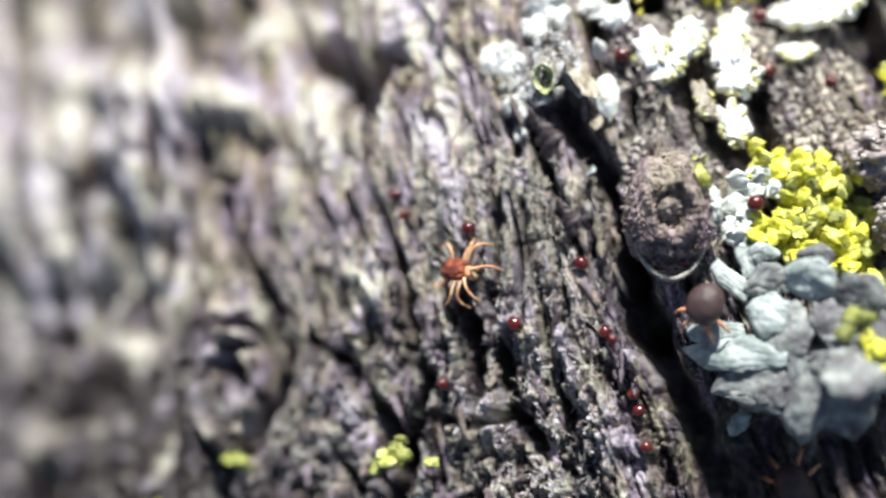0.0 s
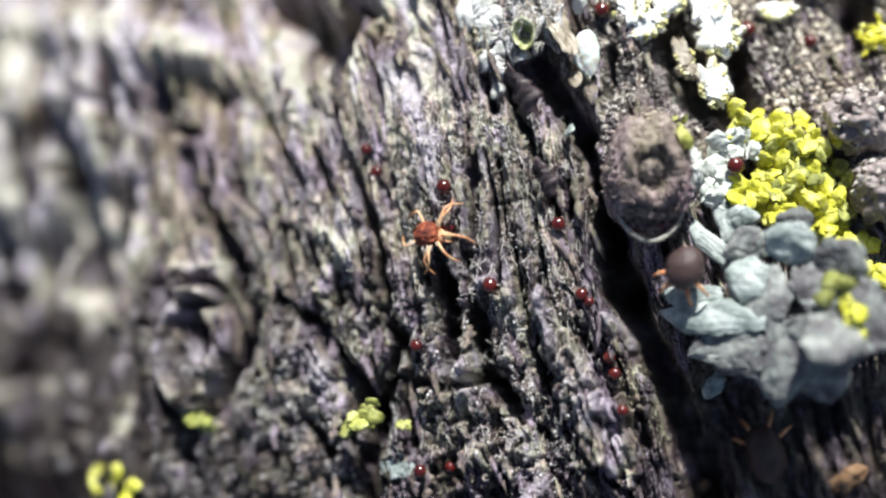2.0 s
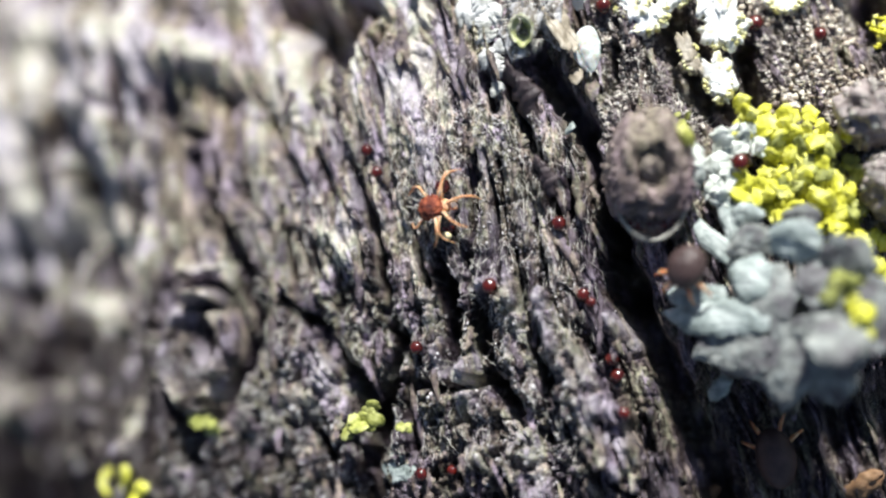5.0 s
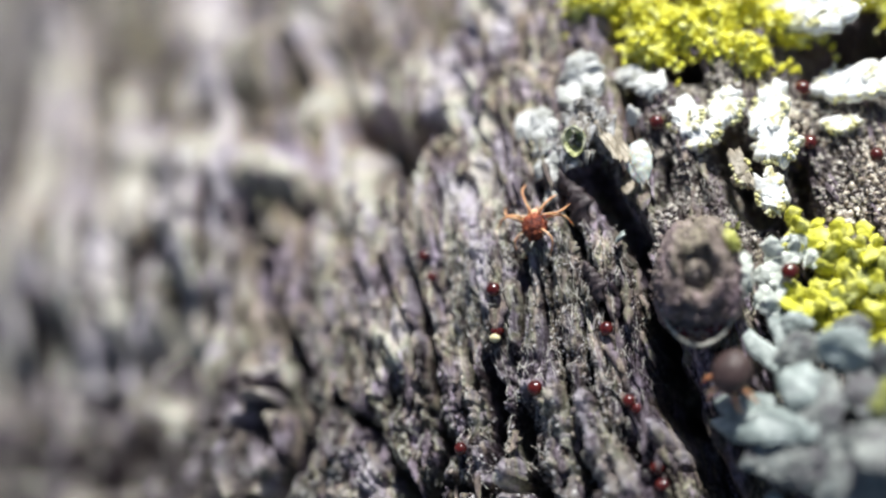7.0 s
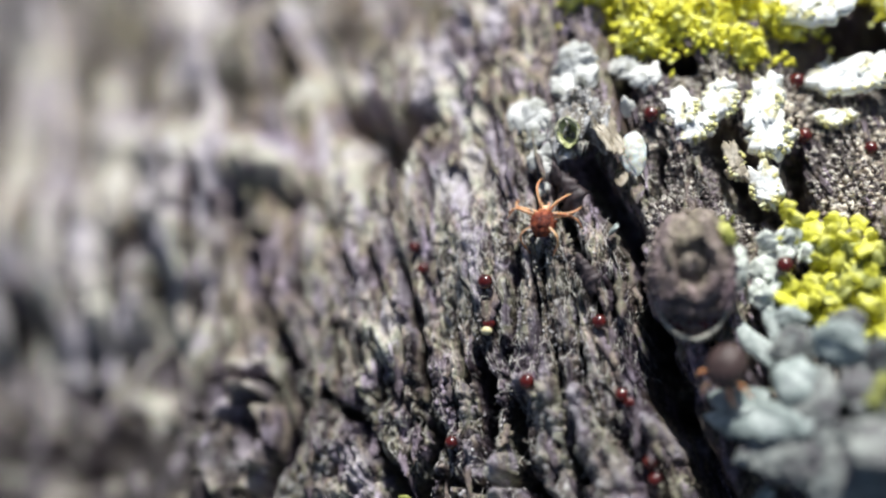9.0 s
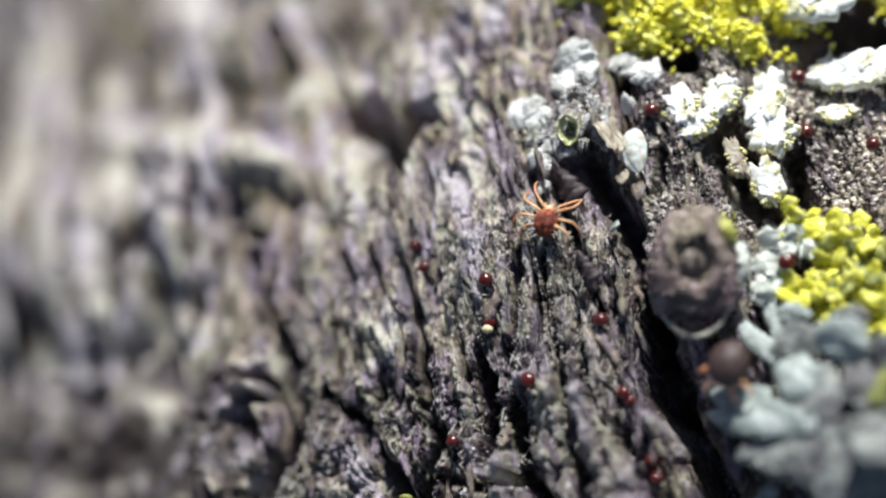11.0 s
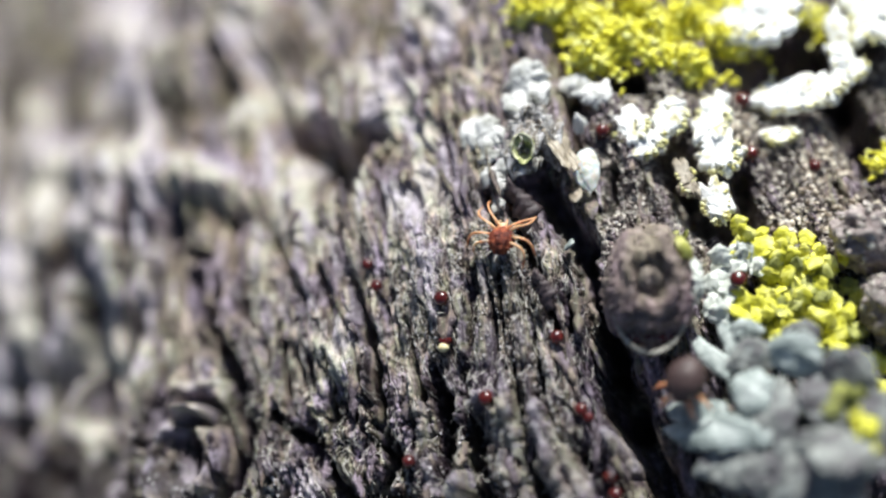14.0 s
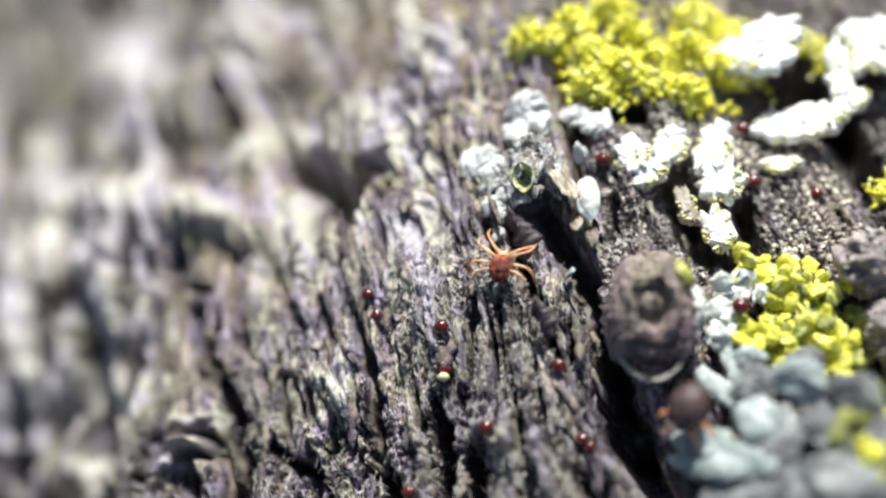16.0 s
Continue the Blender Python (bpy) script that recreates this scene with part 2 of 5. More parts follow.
def part(name, me, parent=None, at=(0, 0, 0), turn=(0, 0, 0), scale=1.0, label=""):
    """Links a mesh as one object, under a thing or part, at mm and degrees."""
    ob = new(name, me)
    s = scale if isinstance(scale, tuple) else (scale,) * 3
    ob.matrix_basis = pose(at[0] * MM, at[1] * MM, at[2] * MM, *turn) @ Matrix.Diagonal((*s, 1))
    ob.parent = parent
    return tagged(ob, label)


def thing(name, at, label, category, turn=(0, 0, 0), group=""):
    ob = new(name)
    ob.empty_display_size = 0.0005
    ob.matrix_basis = pose(at[0] * MM, at[1] * MM, at[2] * MM, *turn)
    return tagged(ob, label, category, group)


def grid_faces(nu, nv, wrap=False):
    i, j = np.meshgrid(np.arange(nu - 1), np.arange(nv if wrap else nv - 1), indexing="ij")
    a, b = i * nv + j, i * nv + (j + 1) % nv
    return np.stack([a, b, b + nv, a + nv], -1).reshape(-1, 4)


def sheet(name, nu, nv, shape, thick, mat):
    """A closed leaf of that thickness over shape(u, v) with u and v from 0 to 1."""
    u, v = np.meshgrid(np.linspace(0, 1, nu), np.linspace(0, 1, nv), indexing="ij")
    p = np.stack(shape(u, v), -1)
    n = np.cross(np.gradient(p, axis=0), np.gradient(p, axis=1))
    n /= np.linalg.norm(n, axis=-1, keepdims=True) + 1e-9
    if n[..., 2].mean() < 0:
        n = -n
    edge = np.clip(np.minimum(np.minimum(u, 1 - u) * 6, np.minimum(v, 1 - v) * 6), 0.12, 1)[..., None]
    both = np.concatenate([(p + n * thick * 0.5 * np.sqrt(edge)).reshape(-1, 3), (p - n * thick * 0.5 * np.sqrt(edge)).reshape(-1, 3)])
    f, k = grid_faces(nu, nv), nu * nv
    ring = np.concatenate([np.arange(nv), np.arange(1, nu) * nv + nv - 1, (nu - 1) * nv + np.arange(nv - 2, -1, -1), np.arange(nu - 2, 0, -1) * nv])
    nxt = np.roll(ring, -1)
    rim = np.stack([ring, ring + k, nxt + k, nxt], -1)
    return mesh_of(name, both, np.concatenate([f, f[:, ::-1] + k, rim]), mat)


def lump(name, radii, mat, rough=0.0, freq=4.0, level=3, seed=0, warp=None):
    """A rounded body with an uneven skin."""
    bm = bmesh.new()
    bmesh.ops.create_icosphere(bm, subdivisions=level, radius=1.0)
    for vt in bm.verts:
        d = vt.co.normalized()
        k = 1 + rough * (noise.noise(d * freq + Vector((seed * 7.1, 0, 0))) + 0.5 * noise.noise(d * freq * 2.3 + Vector((0, seed * 3.7, 0))))
        vt.co = Vector((d.x * radii[0], d.y * radii[1], d.z * radii[2])) * k
        if warp:
            vt.co = warp(vt.co)
        vt.co *= MM
    me = bpy.data.meshes.new(name)
    bm.to_mesh(me)
    bm.free()
    me.polygons.foreach_set("use_smooth", np.full(len(me.polygons), True))
    me.materials.append(mat)
    return me


def tube(name, points, radii, mat, sides=7):
    """A tapered limb through points in mm."""
    pts = np.array(points, float)
    t = np.linspace(0, len(pts) - 1, (len(pts) - 1) * 3 + 1)
    q = np.stack([np.interp(t, np.arange(len(pts)), pts[:, k]) for k in range(3)], -1)
    q[1:-1] = (q[:-2] + 2 * q[1:-1] + q[2:]) / 4
    r = np.interp(t, np.arange(len(pts)), radii)
    d = np.gradient(q, axis=0)
    d /= np.linalg.norm(d, axis=1, keepdims=True) + 1e-9
    s = np.cross(d, (0.13, 0.21, 0.97))
    s /= np.linalg.norm(s, axis=1, keepdims=True) + 1e-9
    b = np.cross(d, s)
    th = np.linspace(0, 2 * np.pi, sides, endpoint=False)
    v = q[:, None] + r[:, None, None] * (np.cos(th)[None, :, None] * s[:, None] + np.sin(th)[None, :, None] * b[:, None])
    tip = np.concatenate([q[:1].repeat(sides, 0), v.reshape(-1, 3), (q[-1:] + d[-1:] * r[-1]).repeat(sides, 0)])
    return mesh_of(name, tip, grid_faces(len(q) + 2, sides, True), mat)


# ---- the lie of the bark ----
rng = np.random.default_rng(7)
LATTICE = rng.permutation(4096)
ANGLE = rng.random(4096) * 2 * np.pi


def gn(x, y, seed):
    """Gradient noise from about -1 to 1."""
    x, y = np.asarray(x, float) + seed * 17.31, np.asarray(y, float) - seed * 9.77
    i, j = np.floor(x).astype(np.int64), np.floor(y).astype(np.int64)
    fx, fy = x - i, y - j
    sx, sy = fx * fx * fx * (fx * (fx * 6 - 15) + 10), fy * fy * fy * (fy * (fy * 6 - 15) + 10)

    def corner(a, b):
        an = ANGLE[(LATTICE[(i + a) & 4095] + (j + b) * 131 + seed * 57) & 4095]
        return np.cos(an) * (fx - a) + np.sin(an) * (fy - b)

    lo = corner(0, 0) * (1 - sx) + corner(1, 0) * sx
    hi = corner(0, 1) * (1 - sx) + corner(1, 1) * sx
    return (lo * (1 - sy) + hi * sy) * 1.5


def ease(a, b, x):
    t = np.clip((x - a) / (b - a), 0, 1)
    return t * t * (3 - 2 * t)


def base(x, y):
    """The round of the branch, smooth."""
    xr = np.clip(x, -3.0, 5.2)
    return (1.92 + 0.13 * np.clip(y, -9, 12) - 0.053 * xr ** 2 - 0.018 * np.maximum(xr, 0) * np.clip(y, -5, 7)
            + 0.22 * np.minimum(x + 3, 0) - 0.012 * np.minimum(x + 9, 0) ** 2 - 0.35 * np.maximum(x - 5.2, 0) - 0.03 * np.maximum(x - 7.2, 0) ** 2
            - 0.016 * np.clip(y, -6, 7) ** 2 - 0.14 * np.maximum(np.minimum(y, 9) - 0.5, 0) * ease(1.5, -2.5, x)
            + 0.18 * ease(-1.0, -4.0, x) * np.clip(0.3 - y, 0, 4)
            - 0.9 * ease(4.0, 4.7, x) * ease(-1.5, -2.3, y)
            + ease(-2.3, -4.5, x) * (0.5 * ease(-0.8, 3.2, y) + 0.4 * ease(3.8, 5.5, y) * ease(-9.0, -5.0, x))
            - 0.34 * np.clip(-4.2 - x, 0, 3.2) * ease(2.6, -1.4, y))


# fissures: half width, depth, way (mm)
FISSURES = []


def fissure(width, depth, *way):
    FISSURES.append((width, depth, np.array(way)))


fissure(0.09, 1.2, (-3.5, 1.0), (-3.3, 0.5), (-2.75, -0.2), (-2.48, -0.5), (-2.27, -0.85), (-2.28, -1.15), (-2.06, -1.66), (-2.22, -2.08), (-2.52, -2.68))
fissure(0.06, 1.0, (-1.72, -1.12), (-1.42, -1.36), (-1.14, -1.48), (-0.96, -1.47))
fissure(0.085, 1.6, (-0.96, -1.45), (-0.82, -1.79), (-0.6, -2.12), (-0.42, -2.38), (-0.33, -2.6))
fissure(0.13, 1.6, (-0.36, -2.45), (-0.25, -2.72), (-0.18, -2.95))
fissure(0.07, 1.2, (-0.18, -2.95), (-0.2, -3.3), (-0.15, -4.2))
fissure(0.06, 0.8, (-0.57, 0.88), (-0.32, 0.22), (-0.09, -0.26), (0.01, -0.82), (0.13, -1.38), (0.30, -1.69), (0.22, -1.93), (0.16, -2.40))
fissure(0.04, 0.4, (-0.06, -1.54), (0.30, -1.73))
fissure(0.09, 1.0, (2.75, 1.3), (2.88, 0.8), (3.02, 0.37), (3.12, -0.2))
fissure(0.11, 1.2, (3.08, 0.2), (3.15, -0.2))
fissure(0.16, 1.3, (3.14, -0.2), (3.18, -0.5), (3.34, -0.9))
fissure(0.18, 1.3, (3.36, -0.85), (3.5, -1.2), (3.76, -1.75), (4.03, -2.20), (4.17, -2.75), (4.35, -3.3), (4.9, -6.0))
fissure(0.15, 1.2, (2.1, 2.38), (2.28, 1.99), (2.51, 1.60), (2.74, 1.30))
fissure(0.06, 0.5, (1.75, 1.9), (1.98, 1.28), (2.26, 0.73))
fissure(0.08, 0.9, (0.86, -0.73), (1.04, -1.12), (1.13, -1.59))
fissure(0.085, 1.0, (1.41, -1.27), (1.50, -1.73), (1.56, -2.19), (1.76, -2.33), (1.96, -2.66))
fissure(0.16, 1.1, (3.92, 2.91), (4.23, 2.37), (4.56, 1.84), (4.85, 1.68))
fissure(0.3, 0.9, (-1.83, 3.30), (-1.35, 2.95), (-1.0, 2.6))
fissure(0.15, 0.8, (-0.80, 2.95), (-0.48, 3.06))
fissure(0.17, 0.9, (-6.05, 1.5), (-6.13, 0.74), (-6.35, -0.12), (-6.5, -0.76))
fissure(0.15, 0.8, (-7.98, -1.04), (-7.69, -1.87), (-7.59, -2.7))
fissure(0.15, 0.8, (-6.35, -1.44), (-5.9, -2.33))
fissure(0.04, 0.4, (-1.93, -0.14), (-1.76, -0.48))
fissure(0.04, 0.4, (-1.11, -0.33), (-1.00, -0.82))
fissure(0.03, 0.35, (1.30, 1.10), (1.37, 0.46), (1.43, -0.25))
fissure(0.05, 0.5, (3.14, 2.49), (3.12, 1.83))
fissure(0.05, 0.5, (0.39, -1.77), (0.44, -2.23), (0.58, -2.54))
fissure(0.06, 0.5, (1.42, 1.99), (1.59, 1.51))
fissure(0.06, 0.5, (-2.07, 1.53), (-1.68, 0.96), (-1.33, 0.50))
fissure(0.07, 0.5, (-2.95, 1.91), (-2.69, 0.96), (-2.28, 0.22))
fissure(0.36, 2.2, (5.14, 4.5), (5.62, 4.5), (5.95, 4.96))
fissure(0.2, 1.5, (6.13, 5.53), (6.15, 4.76), (6.32, 3.56), (6.54, 3.19))
fissure(0.12, 1.0, (3.82, 2.9), (3.93, 2.5), (4.08, 2.1), (4.3, 1.75))
fissure(0.12, 1.0, (4.72, 2.6), (4.86, 2.1), (4.95, 1.7))

fissure(0.14, 1.0, (2.75, 4.1), (3.1, 3.95), (3.35, 4.05))
fissure(0.1, 0.9, (2.35, 4.6), (2.5, 4.0), (2.55, 3.4))

# narrow cracks along the grain
crack_rnd = random.Random(31)
for _ in range(10):
    cx, cy, half = crack_rnd.uniform(-2.6, 2.8), crack_rnd.uniform(-2.4, 3.2), crack_rnd.uniform(0.4, 1.0)
    way = []
    for k in range(5):
        q = (k / 2 - 1) * half
        way.append((cx - (0.13 if -1.2 < cx < 1.9 else 0.24) * q + crack_rnd.uniform(-0.045, 0.045), cy + q))
    fissure(crack_rnd.uniform(0.03, 0.052), crack_rnd.uniform(0.45, 0.75), *way)

# strands: half width, height, paleness, way (mm)
STRANDS = []


def strand(width, up, pale, *way):
    STRANDS.append((width, up, pale, np.array(way)))


fissure(0.025, 0.48, (0.68, -0.8), (0.79, -1.4), (0.75, -2.0))
fissure(0.025, 0.56, (1.22, 1.29), (1.24, 0.8), (1.3, 0.31), (1.35, -0.32), (1.33, -0.63))
fissure(0.036, 0.64, (0.85, -0.95), (0.99, -1.47), (1.2, -1.98))
fissure(0.029, 0.56, (0.42, 0.1), (0.6, -0.64), (0.66, -0.95))
fissure(0.022, 0.40, (1.66, 0.81), (1.76, 0.17), (1.8, -0.3))
fissure(0.029, 0.48, (2.33, 0.5), (2.49, 0.05))
fissure(0.036, 0.56, (2.6, 0.6), (2.68, 0.2), (2.57, -0.1))
fissure(0.032, 0.56, (-0.4, 0.0), (-0.33, -0.33), (-0.23, -0.8), (-0.0, -1.42), (0.14, -1.74))
fissure(0.025, 0.48, (-0.54, 0.85), (-0.3, 0.1), (-0.26, -0.2))
fissure(0.036, 0.56, (-1.15, 1.0), (-1.05, 0.8), (-0.84, 0.3))
fissure(0.032, 0.56, (-1.36, -0.29), (-1.17, -0.78))
fissure(0.036, 0.64, (0.0, -0.5), (-0.04, -0.9), (0.06, -1.38), (0.2, -1.72))
fissure(0.029, 0.48, (2.08, -0.75), (2.17, -1.34), (2.29, -1.92))
fissure(0.025, 0.48, (1.56, -1.08), (1.54, -1.53), (1.66, -1.89))
fissure(0.025, 0.48, (-0.53, -0.99), (-0.07, -1.54), (0.17, -1.72))
fissure(0.036, 0.72, (0.82, -0.5), (0.88, -0.96), (0.93, -1.59), (1.03, -2.05))
fissure(0.043, 0.72, (0.19, -1.77), (0.01, -2.32), (-0.08, -2.72))
fissure(0.043, 0.64, (0.36, -2.31), (0.32, -2.7), (0.53, -3.0))
fissure(0.036, 0.56, (1.35, -2.26), (1.6, -2.2), (1.67, -2.32), (2.06, -2.84))
fissure(0.12, 1.0, (0.1, -2.3), (-0.05, -2.7), (0.0, -3.2))
fissure(0.09, 0.9, (0.45, -2.45), (0.38, -2.8), (0.5, -3.1))
fissure(0.08, 0.8, (-0.5, -3.2), (-0.3, -3.5))
fissure(0.08, 0.8, (-1.1, -3.0), (-0.8, -3.4))
strand(0.2, 0.02, -0.8, (0.1, -2.4), (0.2, -3.0), (0.1, -3.7))
strand(0.05, 0.16, 0.7, (0.66, 1.2), (0.62, 0.8), (0.64, 0.46), (0.88, 0.1))
strand(0.045, 0.14, 0.7, (0.83, 1.2), (0.76, 0.63))
strand(0.05, 0.14, 0.35, (1.02, 1.2), (1.1, 0.85), (1.16, 0.31), (1.24, -0.32))
strand(0.12, 0.16, 0.3, (1.44, 1.1), (1.49, 0.8), (1.54, 0.32), (1.54, -0.4))
strand(0.08, 0.13, 0.25, (1.86, 0.82), (1.96, 0.18), (2.06, -0.35))
strand(0.07, 0.2, 0.75, (2.12, -0.65), (2.14, -0.95), (2.16, -1.49))
strand(0.045, 0.16, 0.8, (2.3, -1.0), (2.4, -1.5), (2.66, -2.1), (2.86, -2.5))
strand(0.04, 0.12, 0.7, (2.62, -1.5), (2.9, -2.05), (3.12, -2.6))
strand(0.04, 0.16, 0.5, (1.72, -0.35), (1.84, -0.8), (1.9, -1.15))
strand(0.04, 0.14, 0.45, (2.3, -0.2), (2.42, -0.6), (2.46, -0.95))
fissure(0.06, 0.7, (0.6, -2.33), (0.95, -2.4), (1.34, -2.33), (1.5, -2.2), (1.79, -2.28), (1.95, -2.5), (2.12, -2.75), (2.4, -2.98))
fissure(0.09, 0.7, (0.97, -0.95), (0.98, -1.5), (0.99, -2.1))
fissure(0.05, 0.5, (2.86, -1.6), (2.93, -1.75))
fissure(0.03, 0.5, (2.05, -1.1), (2.15, -1.5), (2.3, -2.0), (2.5, -2.5), (2.7, -2.95))
fissure(0.025, 0.45, (1.92, -0.4), (2.02, -0.9), (2.05, -1.3))
fissure(0.022, 0.4, (2.2, 0.0), (2.32, -0.5), (2.36, -0.9))
fissure(0.022, 0.4, (1.5, 0.9), (1.62, 0.3), (1.68, -0.4), (1.72, -0.9))
strand(0.05, 0.18, 0.6, (0.49, -0.4), (0.59, -1.11))
strand(0.06, 0.14, 0.7, (0.24, 0.35), (0.36, -0.3))
strand(0.06, 0.18, 0.3, (1.1, -0.6), (1.13, -1.39))
strand(0.06, 0.2, 0.55, (0.72, -1.0), (0.8, -1.7), (0.86, -2.1), (1.0, -2.4))
strand(0.06, 0.22, 0.5, (1.27, -1.5), (1.37, -2.2))
strand(0.09, 0.14, 0.6, (1.5, -0.95), (1.68, -1.35))
strand(0.07, 0.18, 0.4, (1.75, -1.1), (1.85, -1.7), (2.0, -2.3))
strand(0.12, 0.18, 0.8, (-0.95, -0.2), (-0.44, -0.66))
strand(0.05, 0.16, 0.5, (-0.62, 0.9), (-0.4, 0.2), (-0.36, -0.2))
strand(0.05, 0.14, 0.5, (-1.25, 0.8), (-0.98, 0.2))
strand(0.05, 0.14, 0.5, (-1.7, 0.4), (-1.5, -0.3), (-1.42, -0.8))
# dark damp strands
strand(0.05, 0.03, -0.85, (0.78, -0.75), (0.87, -1.3), (0.95, -2.0))
strand(0.07, 0.03, -0.75, (1.2, -0.7), (1.3, -1.3), (1.42, -1.9))
strand(0.06, 0.03, -0.7, (2.28, 0.6), (2.45, -0.2), (2.75, -0.8))
strand(0.06, 0.03, -0.7, (0.12, 1.0), (0.3, 0.2), (0.42, -0.4))
strand(0.06, 0.03, -0.75, (-0.25, -0.3), (0.0, -1.2), (0.25, -1.8))
strand(0.1, 0.03, -0.7, (2.2, 1.4), (2.1, 0.7), (2.2, 0.2))
strand(0.12, 0.03, -0.6, (-1.9, -0.9), (-1.6, -1.3), (-1.1, -1.5))
strand(0.12, 0.03, -0.6, (3.0, -1.2), (3.5, -2.2), (3.8, -3.2))
strand(0.05, 0.14, 0.4, (-0.15, 0.6), (0.02, 0.0), (0.1, -0.5))

# slabs of bark that stand proud: height, paleness, and x, y, half width along each (mm)
SLABS = [(0.3, 0.5, np.array([(2.3, -0.97, 0.04), (2.47, -1.63, 0.24), (2.8, -2.15, 0.27), (3.05, -2.65, 0.3), (3.35, -3.17, 0.28), (3.5, -3.55, 0.1)])),
         (0.2, 0.4, np.array([(1.78, -2.5, 0.05), (2.0, -2.75, 0.2), (2.15, -3.3, 0.28), (2.25, -4.2, 0.3)])),
         (0.18, 0.6, np.array([(3.15, -1.32, 0.1), (3.42, -1.6, 0.14)])),
         (0.16, 0.2, np.array([(1.45, -2.55, 0.06), (1.5, -2.9, 0.2), (1.55, -3.8, 0.22)]))]

# marks of the far side: x, y, half width, half length, turn, strength
FAR_PALE = [(-6.39, 1.24, 0.41, 0.21, 8, 0.9), (-4.65, 0.93, 0.31, 0.29, 15, 0.8), (-5.90, -1.26, 0.22, 0.49, 86, 0.9), (-3.14, -0.76, 0.10, 0.38, -87, 0.95), (-7.84, 0.65, 0.44, 0.41, -10, 0.8), (-7.53, 0.40, 0.32, 0.27, 4, 0.6),
        (-3.06, -0.48, 0.12, 0.20, 36, 0.7), (-4.27, 1.44, 0.17, 0.30, 17, 0.6), (-3.73, -0.24, 0.13, 0.18, 28, 0.7), (-6.41, 6.33, 0.7, 2.1, 50, 1.0), (-6.02, 4.75, 0.62, 0.55, 33, 1.0), (-3.61, 5.71, 0.36, 1.25, 32, 1.0), (-3.12, 3.96, 0.46, 0.42, 15, 1.0), (-4.85, 3.55, 0.24, 0.8, 32, 1.0),
        (-4.79, 1.55, 0.24, 0.18, 30, 0.5)]
FAR_PALE += [(-0.28, 3.48, 0.12, 0.56, 19, 0.9), (0.20, 3.67, 0.16, 0.34, 13, 0.9), (-1.17, 3.47, 0.20, 0.40, 27, 0.7), (-8.75, 5.03, 0.45, 0.66, 40, 0.7), (-6.48, 2.21, 0.14, 0.70, 74, 0.7), (-2.61, 0.75, 0.10, 0.18, 27, 0.7)]
# hollows that are sunk and also coloured dark, as their shade
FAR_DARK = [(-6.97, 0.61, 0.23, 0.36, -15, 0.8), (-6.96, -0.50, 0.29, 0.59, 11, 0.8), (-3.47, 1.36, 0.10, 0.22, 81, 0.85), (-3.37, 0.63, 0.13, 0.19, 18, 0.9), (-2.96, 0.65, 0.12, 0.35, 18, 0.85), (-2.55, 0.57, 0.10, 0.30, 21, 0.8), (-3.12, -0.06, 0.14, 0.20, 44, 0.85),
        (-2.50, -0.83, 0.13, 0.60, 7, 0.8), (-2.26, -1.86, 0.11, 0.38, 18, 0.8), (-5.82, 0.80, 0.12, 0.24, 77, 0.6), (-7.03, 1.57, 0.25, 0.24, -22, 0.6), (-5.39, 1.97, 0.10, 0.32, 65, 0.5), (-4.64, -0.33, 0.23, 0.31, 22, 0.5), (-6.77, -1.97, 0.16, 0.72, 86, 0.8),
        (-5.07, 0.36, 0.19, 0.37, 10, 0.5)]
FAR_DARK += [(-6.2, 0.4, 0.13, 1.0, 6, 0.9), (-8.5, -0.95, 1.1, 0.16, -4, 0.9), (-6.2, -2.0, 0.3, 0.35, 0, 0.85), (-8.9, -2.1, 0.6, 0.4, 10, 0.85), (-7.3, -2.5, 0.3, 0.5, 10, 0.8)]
FAR_PALE += [(-8.65, -1.35, 0.2, 0.3, 10, 0.85), (-7.5, -1.4, 0.16, 0.16, 0, 0.8), (-6.9, -1.3, 0.12, 0.25, 10, 0.6), (-5.0, -2.6, 0.15, 0.3, 10, 0.6)]
FAR_OLIVE = [(-9.34, 6.90, 0.62, 1.4, 33, 1.0), (-7.3, 5.0, 0.5, 1.3, 45, 0.95), (-2.56, 5.17, 0.42, 1.1, 33, 1.0), (-4.2, 4.15, 0.2, 0.6, 34, 0.8), (-5.1, 6.1, 0.2, 1.6, 43, 0.6), (-3.79, 4.08, 0.28, 0.55, 26, 0.95), (-1.4, 5.3, 0.3, 0.9, 25, 0.6), (-2.75, -1.87, 0.17, 0.29, 14, 0.7),
        (-3.79, 1.68, 0.15, 0.21, 24, 0.5)]


# swells of the bark: x, y, half width, half length, turn (degrees), height
SWELLS = [(-0.58, -0.34, 0.3, 0.45, 10, 0.15), (-3.02, -2.05, 0.62, 0.95, 8, 0.3), (-5.88, 3.26, 3.4, 0.42, -16, 0.4), (-3.52, 2.62, 0.5, 0.36, -20, 0.3),
          (1.95, -1.2, 0.15, 0.4, 14, 0.26), (1.25, -2.2, 0.18, 0.5, 8, 0.32), (3.25, -1.4, 0.2, 0.25, 0, 0.3), (0.75, 0.6, 0.28, 0.9, 10, 0.2), (-6.91, 0.36, 0.42, 1.0, 0, 0.5),
          (6.5, 1.0, 0.5, 0.5, 0, 0.2)]
SWELLS += [(-8.25, 0.26, 0.6, 0.6, 0, 0.35), (-4.83, -1.51, 0.5, 0.25, 0, 0.35), (-8.13, -3.05, 1.0, 0.35, -10, 0.4), (-1.2, -2.4, 0.7, 0.9, 15, 0.12)]


